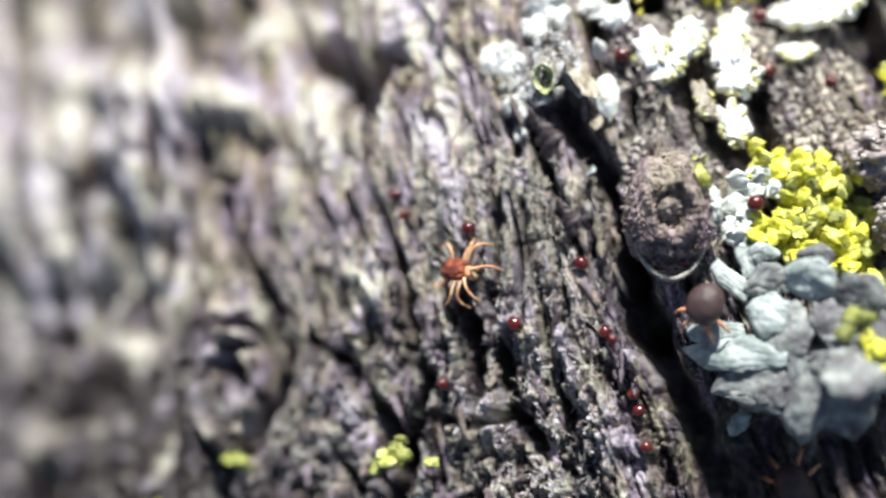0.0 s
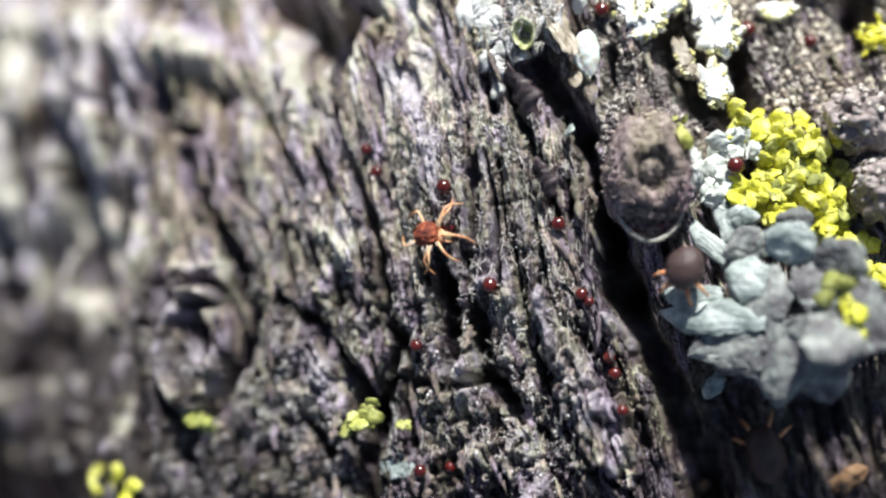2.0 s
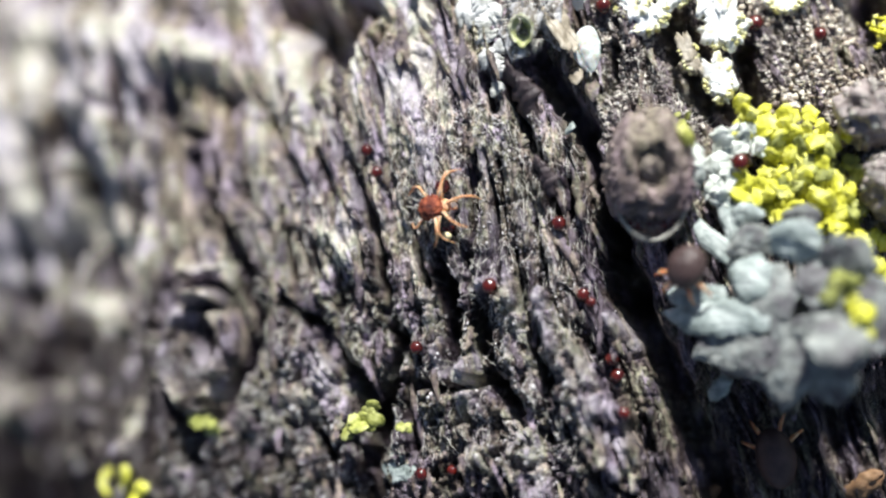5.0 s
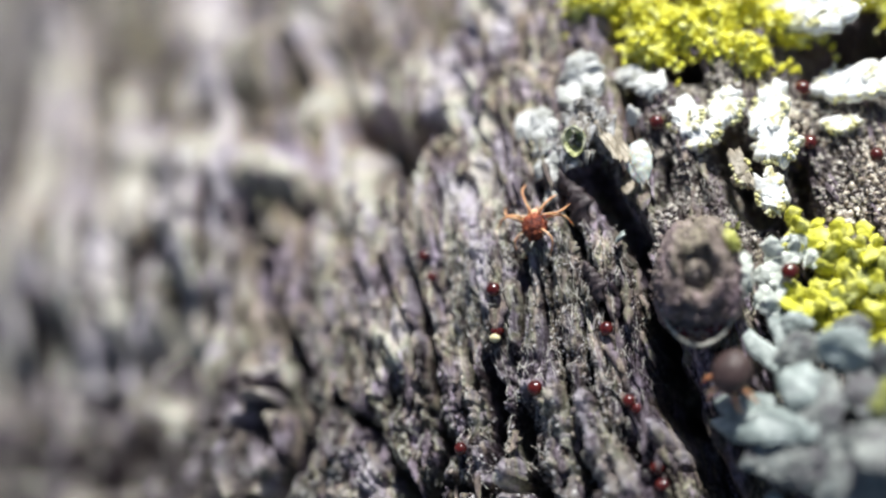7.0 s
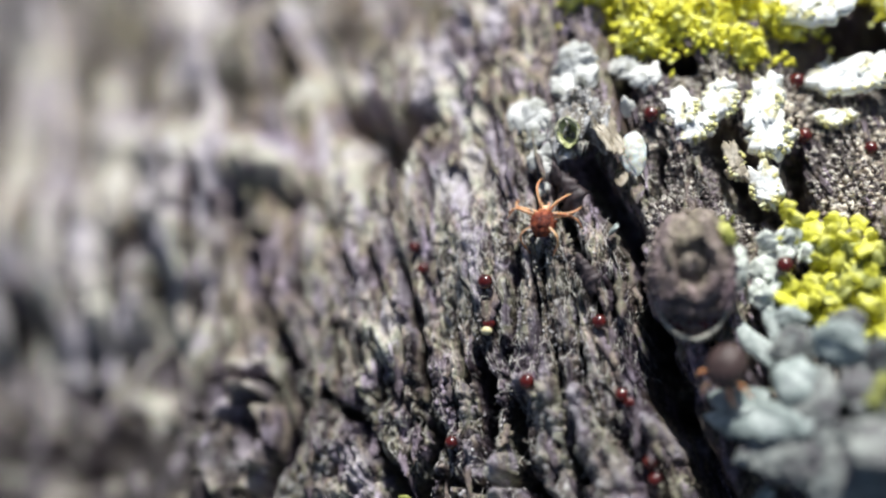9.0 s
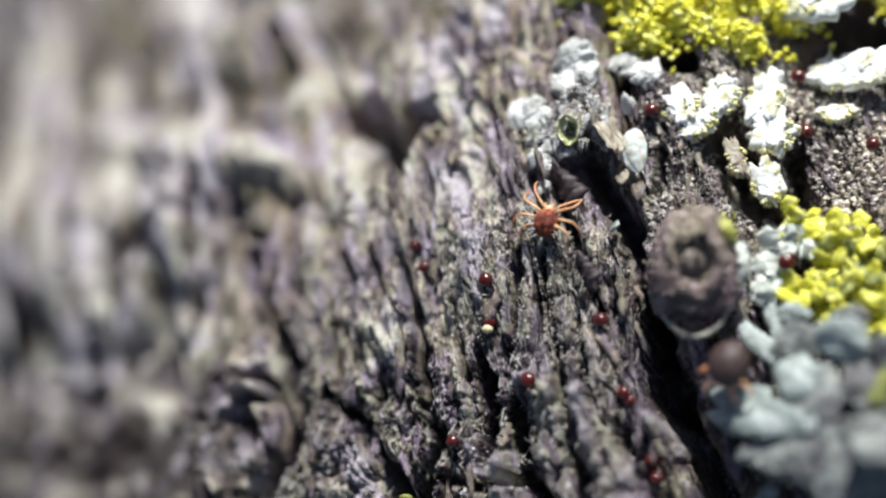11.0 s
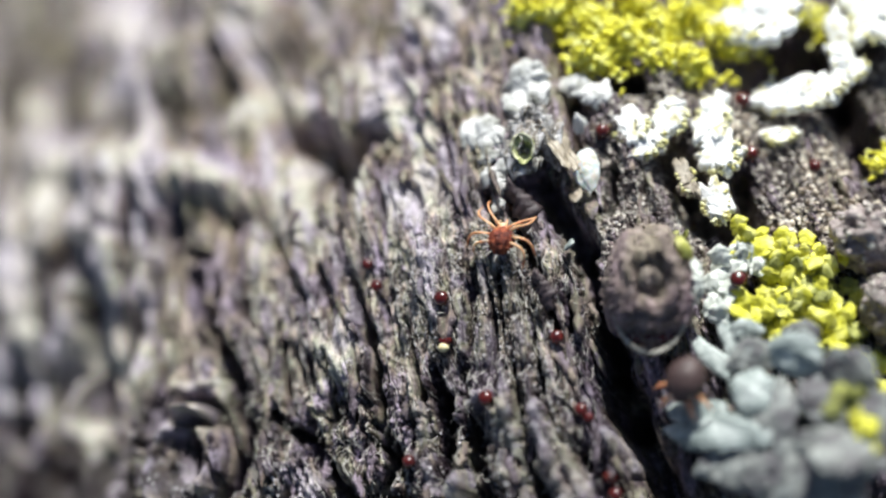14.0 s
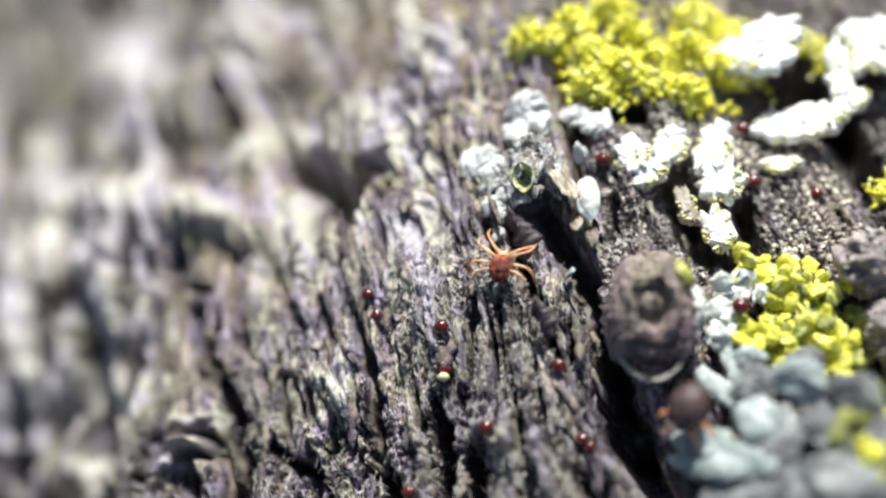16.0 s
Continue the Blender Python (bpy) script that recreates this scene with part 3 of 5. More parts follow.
# pale weathered patches, and a sunlit crest painted pale: x, y, half width, half length, turn, strength
# the long band at y 3.26 and the glint at y 2.68 are painted light
PALE = [(-5.33, 0.35, 0.3, 0.55, 4, 0.9), (-2.7, -1.2, 0.16, 0.16, 0, 0.9), (-2.65, -2.0, 0.14, 0.5, 8, 0.6), (-2.95, -2.1, 0.15, 0.2, 0, 0.7), (-0.58, -0.34, 0.33, 0.5, 10, 0.8), (-5.88, 3.26, 3.6, 0.42, -16, 1.0), (-3.4, 2.68, 0.6, 0.32, -22, 1.0), (-6.82, 0.36, 0.3, 1.0, 0, 0.9), (-8.27, 0.23, 0.65, 0.5, 0, 0.9)]
PALE += [(-4.84, -1.47, 0.5, 0.28, 0, 0.9), (-8.13, -3.02, 0.9, 0.35, -10, 0.9), (0.75, 0.75, 0.16, 0.6, 8, 0.8), (2.0, -1.5, 0.13, 0.8, 14, 0.7), (1.25, -2.3, 0.15, 0.6, 8, 0.8), (-0.9, -2.3, 0.4, 0.5, 10, 0.6),
        (-2.7, -0.8, 0.3, 0.15, 0, 0.8), (-1.0, 1.2, 0.2, 1.0, 16, 0.5), (-4.44, 0.83, 0.25, 1.0, 8, 0.5), (-1.3, -2.6, 0.5, 0.4, 0, 0.35), (3.3, -1.4, 0.3, 0.14, 0, 0.6)]


def grain(x, y):
    rise = np.log1p(np.exp(np.clip((y - 3.0) * 2, -30, 30))) / 2
    k = 0.02 + 0.24 * ease(-7.5, -2.5, x) - 0.14 * ease(-0.4, 0.8, x) + 0.2 * ease(1.5, 3.0, x)
    return x + k * (y + 0.4) + 0.45 * ease(-1.5, -5.0, x) * rise


def away(x, y, way):
    """Distance from a way."""
    d = np.full(x.shape, 1e9)
    for (ax, ay), (bx, by) in zip(way[:-1], way[1:]):
        t = np.clip(((x - ax) * (bx - ax) + (y - ay) * (by - ay)) / ((bx - ax) ** 2 + (by - ay) ** 2), 0, 1)
        d = np.minimum(d, np.hypot(x - ax - t * (bx - ax), y - ay - t * (by - ay)))
    return d


def across(x, y, way):
    """Distance from a way in half widths of it."""
    d = np.full(x.shape, 1e9)
    for (ax, ay, aw), (bx, by, bw) in zip(way[:-1], way[1:]):
        t = np.clip(((x - ax) * (bx - ax) + (y - ay) * (by - ay)) / ((bx - ax) ** 2 + (by - ay) ** 2), 0, 1)
        d = np.minimum(d, np.hypot(x - ax - t * (bx - ax), y - ay - t * (by - ay)) / (aw + t * (bw - aw)))
    return d


def surface(x, y):
    """Height of the bark's skin in mm."""
    x, y = np.asarray(x, float), np.asarray(y, float)
    s = grain(x, y) + 0.16 * gn(x * 0.9, y * 0.5, 1) + 0.06 * gn(x * 2.4, y * 1.3, 2)
    left = ease(-2.5, -5.5, x)
    h = base(x, y)
    # smoother, grainy plates low down, where the ridges die out
    plate = ease(-0.5, -1.1, y + 0.35 * gn(x * 0.9, y * 0.9, 24)) * ease(3.2, 2.4, x) * ease(-4.6, -3.8, x)
    scar = np.exp(-np.hypot((x + 3.01) / 0.66, (y + 2.05) / 1.0) ** 6)
    keep = (1 - 0.72 * plate) * (1 - 0.3 * ease(-2.8, -1.8, x) * ease(3.2, 2.6, x)) * (1 - 0.6 * ease(2.7, 3.2, x) * ease(0.7, 1.2, y))
    plate = plate * (1 - 0.75 * scar)
    high = ease(2.2, 3.8, y)
    h = h + (0.2 + 0.2 * left) * (1 - 0.6 * high * left) * keep * (1 - 2 * np.abs(gn(s * 0.95, y * 0.17, 3)))
    h = h + left * (1 - 0.75 * high) * 0.2 * np.clip(3 * gn(grain(x, y) * 2.4, y * 0.4, 57), -1, 1)
    wide, fine, hair = gn(s * 2.3, y * 0.27, 4), gn(s * 4.4, y * 0.45, 5), gn(s * 9.0, y * 0.9, 6)
    h = h + 0.14 * gn(s * 2.0, y * 0.5, 19) + 0.05 * keep * gn(s * 5.2, y * 1.0, 20)
    h = h - 0.17 * keep * np.exp(-(wide / 0.12) ** 2) * ease(-0.35, 0.1, gn(x * 0.8, y * 0.6, 8))
    h = h - 0.11 * keep * np.exp(-(fine / 0.17) ** 2) * ease(-0.2, 0.25, gn(x * 1.3, y * 0.9, 21))
    h = h - 0.09 * keep * np.exp(-(hair / 0.25) ** 2) + 0.04 * keep * gn(s * 15.0, y * 1.8, 22)
    cross = np.exp(-(gn(x * 0.7, y * 1.5 - x * 0.2, 9) / 0.07) ** 2) * ease(0.0, 0.35, gn(x * 0.9, y * 0.9, 10))
    h = h - 0.07 * cross
    h = h + plate * (0.16 * gn(x * 2.7, y * 2.1, 16) + 0.09 * np.abs(gn(x * 6.5, y * 4.8, 17)) - 0.2 * ease(0.24, 0.4, gn(x * 5.5, y * 4.6, 23)) + 0.1 * np.abs(gn(x * 12, y * 9, 25)))
    for bx, by, w, l, turn, up in SWELLS:
        c, k = math.cos(radians(turn)), math.sin(radians(turn))
        p, q = ((x - bx) * c + (y - by) * k) / w, (-(x - bx) * k + (y - by) * c) / l
        h = h + up * np.exp(-(p * p + q * q) ** 1.4)
    for spots, lift in ((FAR_PALE, 0.16), (FAR_DARK, -0.3)):
        for bx, by, w, l, turn, k in spots:
            c, q = math.cos(radians(turn)), math.sin(radians(turn))
            h = h + lift * k * np.exp(-((((x - bx) * c + (y - by) * q) / w) ** 2 + ((-(x - bx) * q + (y - by) * c) / l) ** 2) ** 1.5)
    # an oval scar with a raised lip and a hollow at its upper end
    p, q = (x + 3.01) / 0.62, (y + 2.05) / 0.95
    r = np.hypot(p, q)
    h = h + 0.34 * np.exp(-((r - 0.8) / 0.18) ** 2) - 0.1 * np.exp(-(r / 0.5) ** 4) - 0.25 * np.exp(-((r - 1.15) / 0.1) ** 2)
    arch = y + 1.32 + 0.7 * (x + 2.98) ** 2
    h = h - 0.9 * np.exp(-(((x + 2.98) / 0.3) ** 2 + (arch / 0.1) ** 2) ** 2) + 0.34 * np.exp(-(((x + 2.95) / 0.42) ** 2 + ((arch - 0.18) / 0.09) ** 2) ** 2)
    h = h - 0.4 * np.exp(-(((x + 2.84 + 0.1 * (y + 1.8)) / 0.09) ** 2 + ((y + 1.8) / 0.35) ** 2) ** 2) + 0.15 * np.exp(-(((x + 2.75) / 0.2) ** 2 + ((y + 2.25) / 0.14) ** 2) ** 2)
    for up, _, way in SLABS:
        near = (np.abs(x - way[:, 0].mean()) < np.ptp(way[:, 0]) / 2 + 0.6) & (np.abs(y - way[:, 1].mean()) < np.ptp(way[:, 1]) / 2 + 0.6)
        if near.any():
            a, b = x[near], y[near]
            d = across(a, b, way) * (1 + 0.6 * gn(a * 3.5, b * 2.5, 82) + 0.3 * gn(a * 9, b * 7, 83))
            lumpy = up + 0.14 * gn(a * 4.5, b * 3, 84) + 0.1 * np.abs(gn(a * 9, b * 5, 85)) - 0.14 * ease(0.18, 0.34, gn(a * 6, b * 4, 86))
            h[near] = h[near] + lumpy * np.exp(-d ** 6) - 0.12 * np.exp(-((d - 1.25) / 0.2) ** 2)
    for w, up, _, way in STRANDS:
        near = (np.abs(x - way[:, 0].mean()) < np.ptp(way[:, 0]) / 2 + 4 * w) & (np.abs(y - way[:, 1].mean()) < np.ptp(way[:, 1]) / 2 + 4 * w)
        if near.any():
            d = away(x[near], y[near], way) * (1 + 0.5 * gn(x[near] * 3, y[near] * 3, 73))
            h[near] = h[near] + up * np.exp(-(d / w) ** 4) * (0.8 + 0.5 * gn(x[near] * 5, y[near] * 2, 74))
    jag = 0.05 * gn(x * 3.1, y * 3.1, 11) + 0.025 * gn(x * 9, y * 9, 12)
    for w, depth, way in FISSURES:
        lo, hi = way.min(0) - 4 * w - 0.3, way.max(0) + 4 * w + 0.3
        near = (x > lo[0]) & (x < hi[0]) & (y > lo[1]) & (y < hi[1])
        if near.any():
            d = away(x[near], y[near], way) + jag[near] * min(1, w / 0.1)
            h[near] = h[near] - depth / (1 + (np.maximum(d, 0) / w) ** 4)
    h = h + ease(-3.5, -2.0, x) * (0.035 * gn(x * 3.6, y * 2.4, 28) + 0.05 * np.abs(gn(s * 11, y * 4, 26)) - 0.05 * ease(0.2, 0.4, gn(s * 9, y * 3, 27)))
    rough = 0.5 + 0.5 * plate
    h = h + rough * (0.035 * gn(x * 7.5, y * 6, 13) + 0.055 * np.abs(gn(x * 14, y * 9, 14)) + 0.04 * np.abs(gn(x * 26, y * 19, 15)))
    h = h + (1 - 0.6 * plate) * (0.05 * gn(s * 17, y * 1.9, 71) + 0.045 * np.abs(gn(s * 26, y * 3.5, 72)))
    return h


def ground(x, y):
    return float(surface(np.array([float(x)]), np.array([float(y)]))[0])


# ---- the bark ----
def build_bark():
    xs = np.concatenate([np.linspace(-28, -13, 40, endpoint=False), np.linspace(-13, -4, 190, endpoint=False),
                         np.linspace(-4, 7.2, 600, endpoint=False), np.linspace(7.2, 20, 60)])
    ys = np.concatenate([np.linspace(-22, -6, 50, endpoint=False), np.linspace(-6, -4.5, 40, endpoint=False), np.linspace(-4.5, 6.5, 600, endpoint=False),
                         np.linspace(6.5, 10, 60, endpoint=False), np.linspace(10, 26, 40)])
    X, Y = np.meshgrid(xs, ys, indexing="ij")
    Z = surface(X.ravel(), Y.ravel()).reshape(X.shape)
    nu, nv = X.shape
    top = np.stack([X, Y, Z], -1).reshape(-1, 3)
    ring = np.concatenate([np.arange(nv), np.arange(1, nu) * nv + nv - 1, (nu - 1) * nv + np.arange(nv - 2, -1, -1), np.arange(nu - 2, 0, -1) * nv])
    low = top[ring].copy()
    low[:, 2] = -22.0
    k, n = len(top), len(ring)
    i = np.arange(n)
    wall = np.stack([ring, k + i, k + (i + 1) % n, ring[(i + 1) % n]], -1)
    # the underside closes with thin quads to a middle edge
    mid = np.array([[0, 0, -22.0], [0.01, 0, -22.0]])
    fan = np.stack([k + i, np.full(n, k + n), np.full(n, k + n + 1), k + (i + 1) % n], -1)
    me = mesh_of("bark", np.concatenate([top, low, mid]), np.concatenate([grid_faces(nu, nv)[:, ::-1], wall, fan]), BARK)
    # silvery weathering up the trunk, dark algae low down, and dark brown with painted shade beside the lichens
    tx, ty = np.concatenate([top, low, mid])[:, 0], np.concatenate([top, low, mid])[:, 1]
    ts = grain(tx, ty)
    worn = ease(0.5, 5.0, ty - 0.45 * tx + 1.2 * gn(tx * 0.5, ty * 0.4, 50)) * ease(-0.45, 0.35, gn(ts * 1.4, ty * 0.35, 51) + 0.5 * gn(ts * 4, ty * 1.2, 52))
    worn = np.maximum(worn, 0.45 * ease(2.7, 3.3, tx) * ease(0.8, 1.6, ty) * ease(-0.5, 0.0, gn(tx * 1.4, ty * 1.4, 62)))

    def marks(spots, rim):
        out = np.zeros_like(tx)
        for bx, by, w, l, turn, k in spots:
            c, q = math.cos(radians(turn)), math.sin(radians(turn))
            d2 = (((tx - bx) * c + (ty - by) * q) / w) ** 2 + ((-(tx - bx) * q + (ty - by) * c) / l) ** 2
            out = np.maximum(out, k * np.exp(-(d2 * rim) ** 1.5))
        return out

    patchy = ease(-0.6, 0.1, gn(tx * 4, ty * 3, 53) + 0.15)
    bleach_lit = marks(PALE, 1.0) * patchy
    far_rim = 1 + 0.5 * gn(tx * 2, ty * 2, 81)
    far_pale, far_dark, far_olive = marks(FAR_PALE, far_rim), marks(FAR_DARK, far_rim), marks(FAR_OLIVE, far_rim)
    # the weathered side: pale bars on the ridges, gaps darkened as if shaded, and lower down small pale spots on dark
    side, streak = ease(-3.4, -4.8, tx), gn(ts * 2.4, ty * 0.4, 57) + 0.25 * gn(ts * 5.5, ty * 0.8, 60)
    ring = np.hypot((tx + 3.01) / 0.62, (ty + 2.05) / 0.95)
    side = side * (1 - np.exp(-(ring / 1.25) ** 8))
    bleach_lit = np.maximum(bleach_lit, 0.75 * np.exp(-((ring - 0.82) / 0.16) ** 2) * ease(-0.3, 0.15, gn(tx * 3, ty * 3, 65)))
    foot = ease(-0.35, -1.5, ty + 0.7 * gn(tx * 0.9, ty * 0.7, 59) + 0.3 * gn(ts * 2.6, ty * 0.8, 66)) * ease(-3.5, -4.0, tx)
    spots = 0.5 * ease(0.36, 0.46, gn(tx * 3.2, ty * 2.9, 56) + 0.2 * gn(tx * 9, ty * 9, 61)) * foot
    bleach_lit = np.maximum(bleach_lit * (1 - 0.5 * foot), np.maximum(spots, 0.97 * side * (1 - foot) * (1 - 0.35 * ease(2.7, 3.6, ty - 0.15 * (tx + 6))) * ease(0.01, 0.07, streak)))
    upper = ease(0.7, 1.8, ty) * ease(1.4, 0.4, tx) * ease(-3.6, -2.4, tx)
    bleach_lit = np.maximum(bleach_lit, 0.85 * upper * ease(0.0, 0.16, gn(ts * 3.2, ty * 0.5, 63) + 0.35 * gn(ts * 7.5, ty * 1.4, 64)))
    wet = np.zeros_like(bleach_lit)
    for w, _, pale, way in STRANDS:
        near = (np.abs(tx - way[:, 0].mean()) < np.ptp(way[:, 0]) / 2 + 3 * w) & (np.abs(ty - way[:, 1].mean()) < np.ptp(way[:, 1]) / 2 + 3 * w)
        d = away(tx[near], ty[near], way)
        if pale < 0:
            wet[near] = np.maximum(wet[near], -pale * np.exp(-(d / (1.3 * w)) ** 4) * ease(-0.4, 0.1, gn(tx[near] * 5, ty[near] * 1.8, 78)))
            continue
        bleach_lit[near] = np.maximum(bleach_lit[near], pale * np.exp(-(d / (0.9 * w)) ** 4) * ease(-0.35, 0.15, gn(tx[near] * 7, ty[near] * 2.2, 75)))
    proud = np.zeros_like(bleach_lit)
    for _, pale, way in SLABS:
        d = across(tx, ty, way)
        bleach_lit = np.maximum(bleach_lit, 1.3 * pale * np.exp(-(1.1 * d) ** 4) * ease(-0.25, 0.2, gn(tx * 5, ty * 3.5, 87)))
        proud = np.maximum(proud, 1.2 * pale * np.exp(-(1.05 * d) ** 4))
    high = ease(2.9, 4.2, ty - 0.2 * (tx + 4)) * ease(0.5, -2.5, tx)
    broad = gn(ts * 0.95, ty * 0.14, 76) + 0.3 * gn(ts * 2.6, ty * 0.3, 77)
    olive = 0.85 * high * ease(0.02, 0.2, broad)
    olive = np.maximum(olive, 0.6 * np.exp(-(ring / 0.85) ** 6) * ease(-0.35, 0.2, gn(tx * 2.5, ty * 2.5, 80)))
    bleach_lit = np.maximum(bleach_lit * (1 - 0.6 * olive), 0.75 * high * ease(-0.08, -0.3, broad))
    # dark low bark; beside the lichens and gall their shade is painted in too
    damp_shade = np.maximum((0.5 + 0.2 * ease(-2.2, -3.0, ty) + 0.25 * ease(-1.5, -3.0, tx)) * ease(0.0, -2.6, ty + 0.9 * gn(tx * 0.6, ty * 0.6, 54)), 0.6 * ease(3.1, 4.4, tx + 0.15 * ty) * ease(0.4, -1.2, ty))
    # darker over the middle of the bark
    damp_shade = np.maximum(damp_shade, 0.66 * ease(0.3, 0.9, tx) * ease(1.3, 0.5, ty) * ease(3.6, 3.2, tx))
    damp_shade = damp_shade * ease(-0.5, 0.1, gn(tx * 2.2, ty * 1.6, 55) + 0.2) * (1 - np.minimum(proud, 0.9))
    # groove shade painted in: same noise as the relief of this side
    damp_shade = np.maximum(damp_shade, (0.97 - 0.3 * ease(0.8, 3.5, ty)) * side * (1 - foot) * ease(0.0, -0.05, streak))
    damp_shade = np.maximum(damp_shade, 0.2 * ease(0.1, 0.3, -gn(ts * 1.2 + 9, ty * 0.4, 58)) * ease(1.5, 0.0, tx) * ease(1.5, 3.0, ty))
    # shade of the grey lichen on the bark below it, put into the colour
    damp_shade = np.maximum(damp_shade, 0.5 * ease(4.2, 4.8, tx) * ease(-1.6, -2.2, ty))
    damp_shade = np.maximum(damp_shade, 0.98 * foot)
    damp_shade = np.maximum(damp_shade, wet)
    damp_shade = np.maximum(damp_shade * (1 - 0.8 * far_pale), far_dark)
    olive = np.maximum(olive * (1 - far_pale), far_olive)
    bleach_lit = np.maximum(bleach_lit * (1 - 0.95 * np.maximum(far_dark, far_olive)), far_pale * (0.5 + 0.5 * patchy))
    # darker bark between the granules at the upper right
    damp_shade = np.maximum(damp_shade, 0.7 * ease(2.7, 3.2, tx) * ease(0.8, 1.4, ty) * ease(-0.4, 0.1, gn(tx * 1.8, ty * 1.8, 79)))
    worn = worn * (1 - foot)
    for key, val in (("weathered", worn), ("olive", olive), ("algae_shade", damp_shade), ("bleached_lit", bleach_lit)):
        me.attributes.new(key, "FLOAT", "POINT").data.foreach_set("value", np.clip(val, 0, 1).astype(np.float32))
    return tagged(new("bark", me), "weathered grey-brown tree bark with deep dark fissures", "bark", kind="structure")


bark = build_bark()


# ---- lichens ----
def thallus(name, length, wide, seed, mat, curl=0.3, thick=0.07, ragged=0.0, rows=36):
    """A broad smooth lichen lobe growing towards +y, with a rounded, notched and slightly rolled edge."""
    def shape(u, v):
        b = (v - 0.5) * 2
        notch = 1 + 0.5 * gn(b * 1.7, 0.4, seed + 101) + 0.22 * gn(b * 4.3, 0.9, seed + 102)
        w = wide * (0.62 + 0.38 * ease(0, 0.55, u) + 0.22 * gn(u * 2.6, np.sign(b) * 2, seed + 103)) * (1 - u ** 4.5) ** 0.55 + 0.01
        w = w * (1 + ragged * (0.8 * gn(u * 5.5, np.sign(b) * 3, seed + 107) + 0.5 * gn(u * 13, np.sign(b) * 5, seed + 108)))
        notch = notch + ragged * (3.0 * gn(b * 3.3, 0.2, seed + 109) + 1.6 * gn(b * 9, 0.7, seed + 119))
        z = 0.05 * length * np.sin(u * 2.6) - curl * wide * np.abs(b) ** 2.2 * (0.4 + 0.6 * u) + 0.1 * wide * gn(u * 2.4, b * 1.2, seed + 104) + 0.05 * wide * gn(u * 7, b * 4, seed + 105) - 0.3 * curl * length * u ** 5
        return b * w + 0.16 * length * gn(u * 1.6, 0.3, seed + 106) * u, length * u * (1 - 0.16 * b * b * notch), z
    return sheet(name, rows, rows * 5 // 6, shape, thick, mat)


def laid(root, tip):
    """The turn that lays +y of a part from root to tip."""
    d = Vector(tip) - Vector(root)
    return d.length, (math.degrees(math.asin(d.z / d.length)), 0, math.degrees(math.atan2(-d.x, d.y)))


def grey_lichen():
    ox, oy = 4.9, -1.2
    oz = ground(ox, oy)
    top = thing("foliose_lichen", (ox, oy, oz), "pale grey-green leafy lichen with curled scalloped lobes on bark", "lichen")

    def grow(name, root, tip, wide, seed, mat, label="", roll=0, curl=0.3, ragged=0.15):
        length, turn = laid(root, tip)
        part(name, thallus(name, length, wide, seed, mat, curl, 0.07, ragged), top, (root[0] - ox, root[1] - oy, root[2] - oz), (turn[0], roll, turn[2]), label=label)

    # broad lobes: root, tip, half width
    for k, (root, tip, wide, roll) in enumerate([((5.3, -1.3, 1.36), (3.88, -1.2, 1.2), 0.24, 0), ((5.3, -1.2, 1.28), (4.25, -1.75, 1.12), 0.42, 0), ((5.2, -1.45, 1.3), (4.7, -2.0, 1.12), 0.36, 0), ((5.6, -1.3, 1.36), (5.42, -2.45, 1.0), 0.4, 0),
                                                 ((5.9, -1.2, 1.42), (6.1, -2.35, 1.0), 0.5, 0), ((6.0, -0.9, 1.4), (7.0, -1.5, 0.95), 0.6, 0), ((5.6, -1.1, 1.4), (4.8, -0.8, 1.25), 0.4, 0), ((5.7, -1.0, 1.42), (6.4, -0.5, 1.15), 0.45, 0)]):
        grow("lobe", root, tip, wide, k * 11 + 2, TIP_LICHEN if k == 0 else GREY_LICHEN, roll=roll, curl=0.12, ragged=0.3)
    for k, (root, tip, wide, roll) in enumerate([((4.75, -0.98, 1.26), (3.9, -0.92, 1.2), 0.15, 0), ((4.86, -0.62, 1.16), (4.24, 0.16, 1.1), 0.13, 0),
                                                 ((4.8, -0.2, 1.15), (4.6, 0.55, 1.1), 0.13, 0), ((4.7, -2.0, 0.7), (4.5, -2.35, 0.68), 0.12, 0)]):
        grow("tongue", root, tip, wide, k * 13 + 5, TIP_LICHEN, "pale blue-green tongue-shaped lobe", roll, 0.22)
    # frilled lobes between the broad ones
    rnd = random.Random(5)
    for k, (x, y, z, turn, size) in enumerate([(5.1, -0.5, 1.3, 20, 0.5), (5.5, -0.5, 1.35, -20, 0.6), (5.95, -0.6, 1.3, -60, 0.6), (5.3, -0.8, 1.42, 80, 0.55),
                                               (6.2, -0.6, 1.25, -30, 0.5), (6.0, -1.3, 1.5, 200, 0.7), (4.98, -0.1, 1.15, 10, 0.4), (5.6, -0.1, 1.1, -10, 0.4)]):
        part("frill", thallus("frill", size, size * 0.6, k * 7 + 3, TIP_LICHEN if k in (1, 3, 6) else GREY_LICHEN, 0.2), top, (x - ox, y - oy, z - oz), (rnd.uniform(0, 35), rnd.uniform(-20, 20), turn), label="pale grey-green frilled lobe")
    part("core", lump("core", (0.75, 0.5, 0.55), GREY_LICHEN, 0.3, 2.2, 4, 3), top, (0.65, -0.1, 0.3))


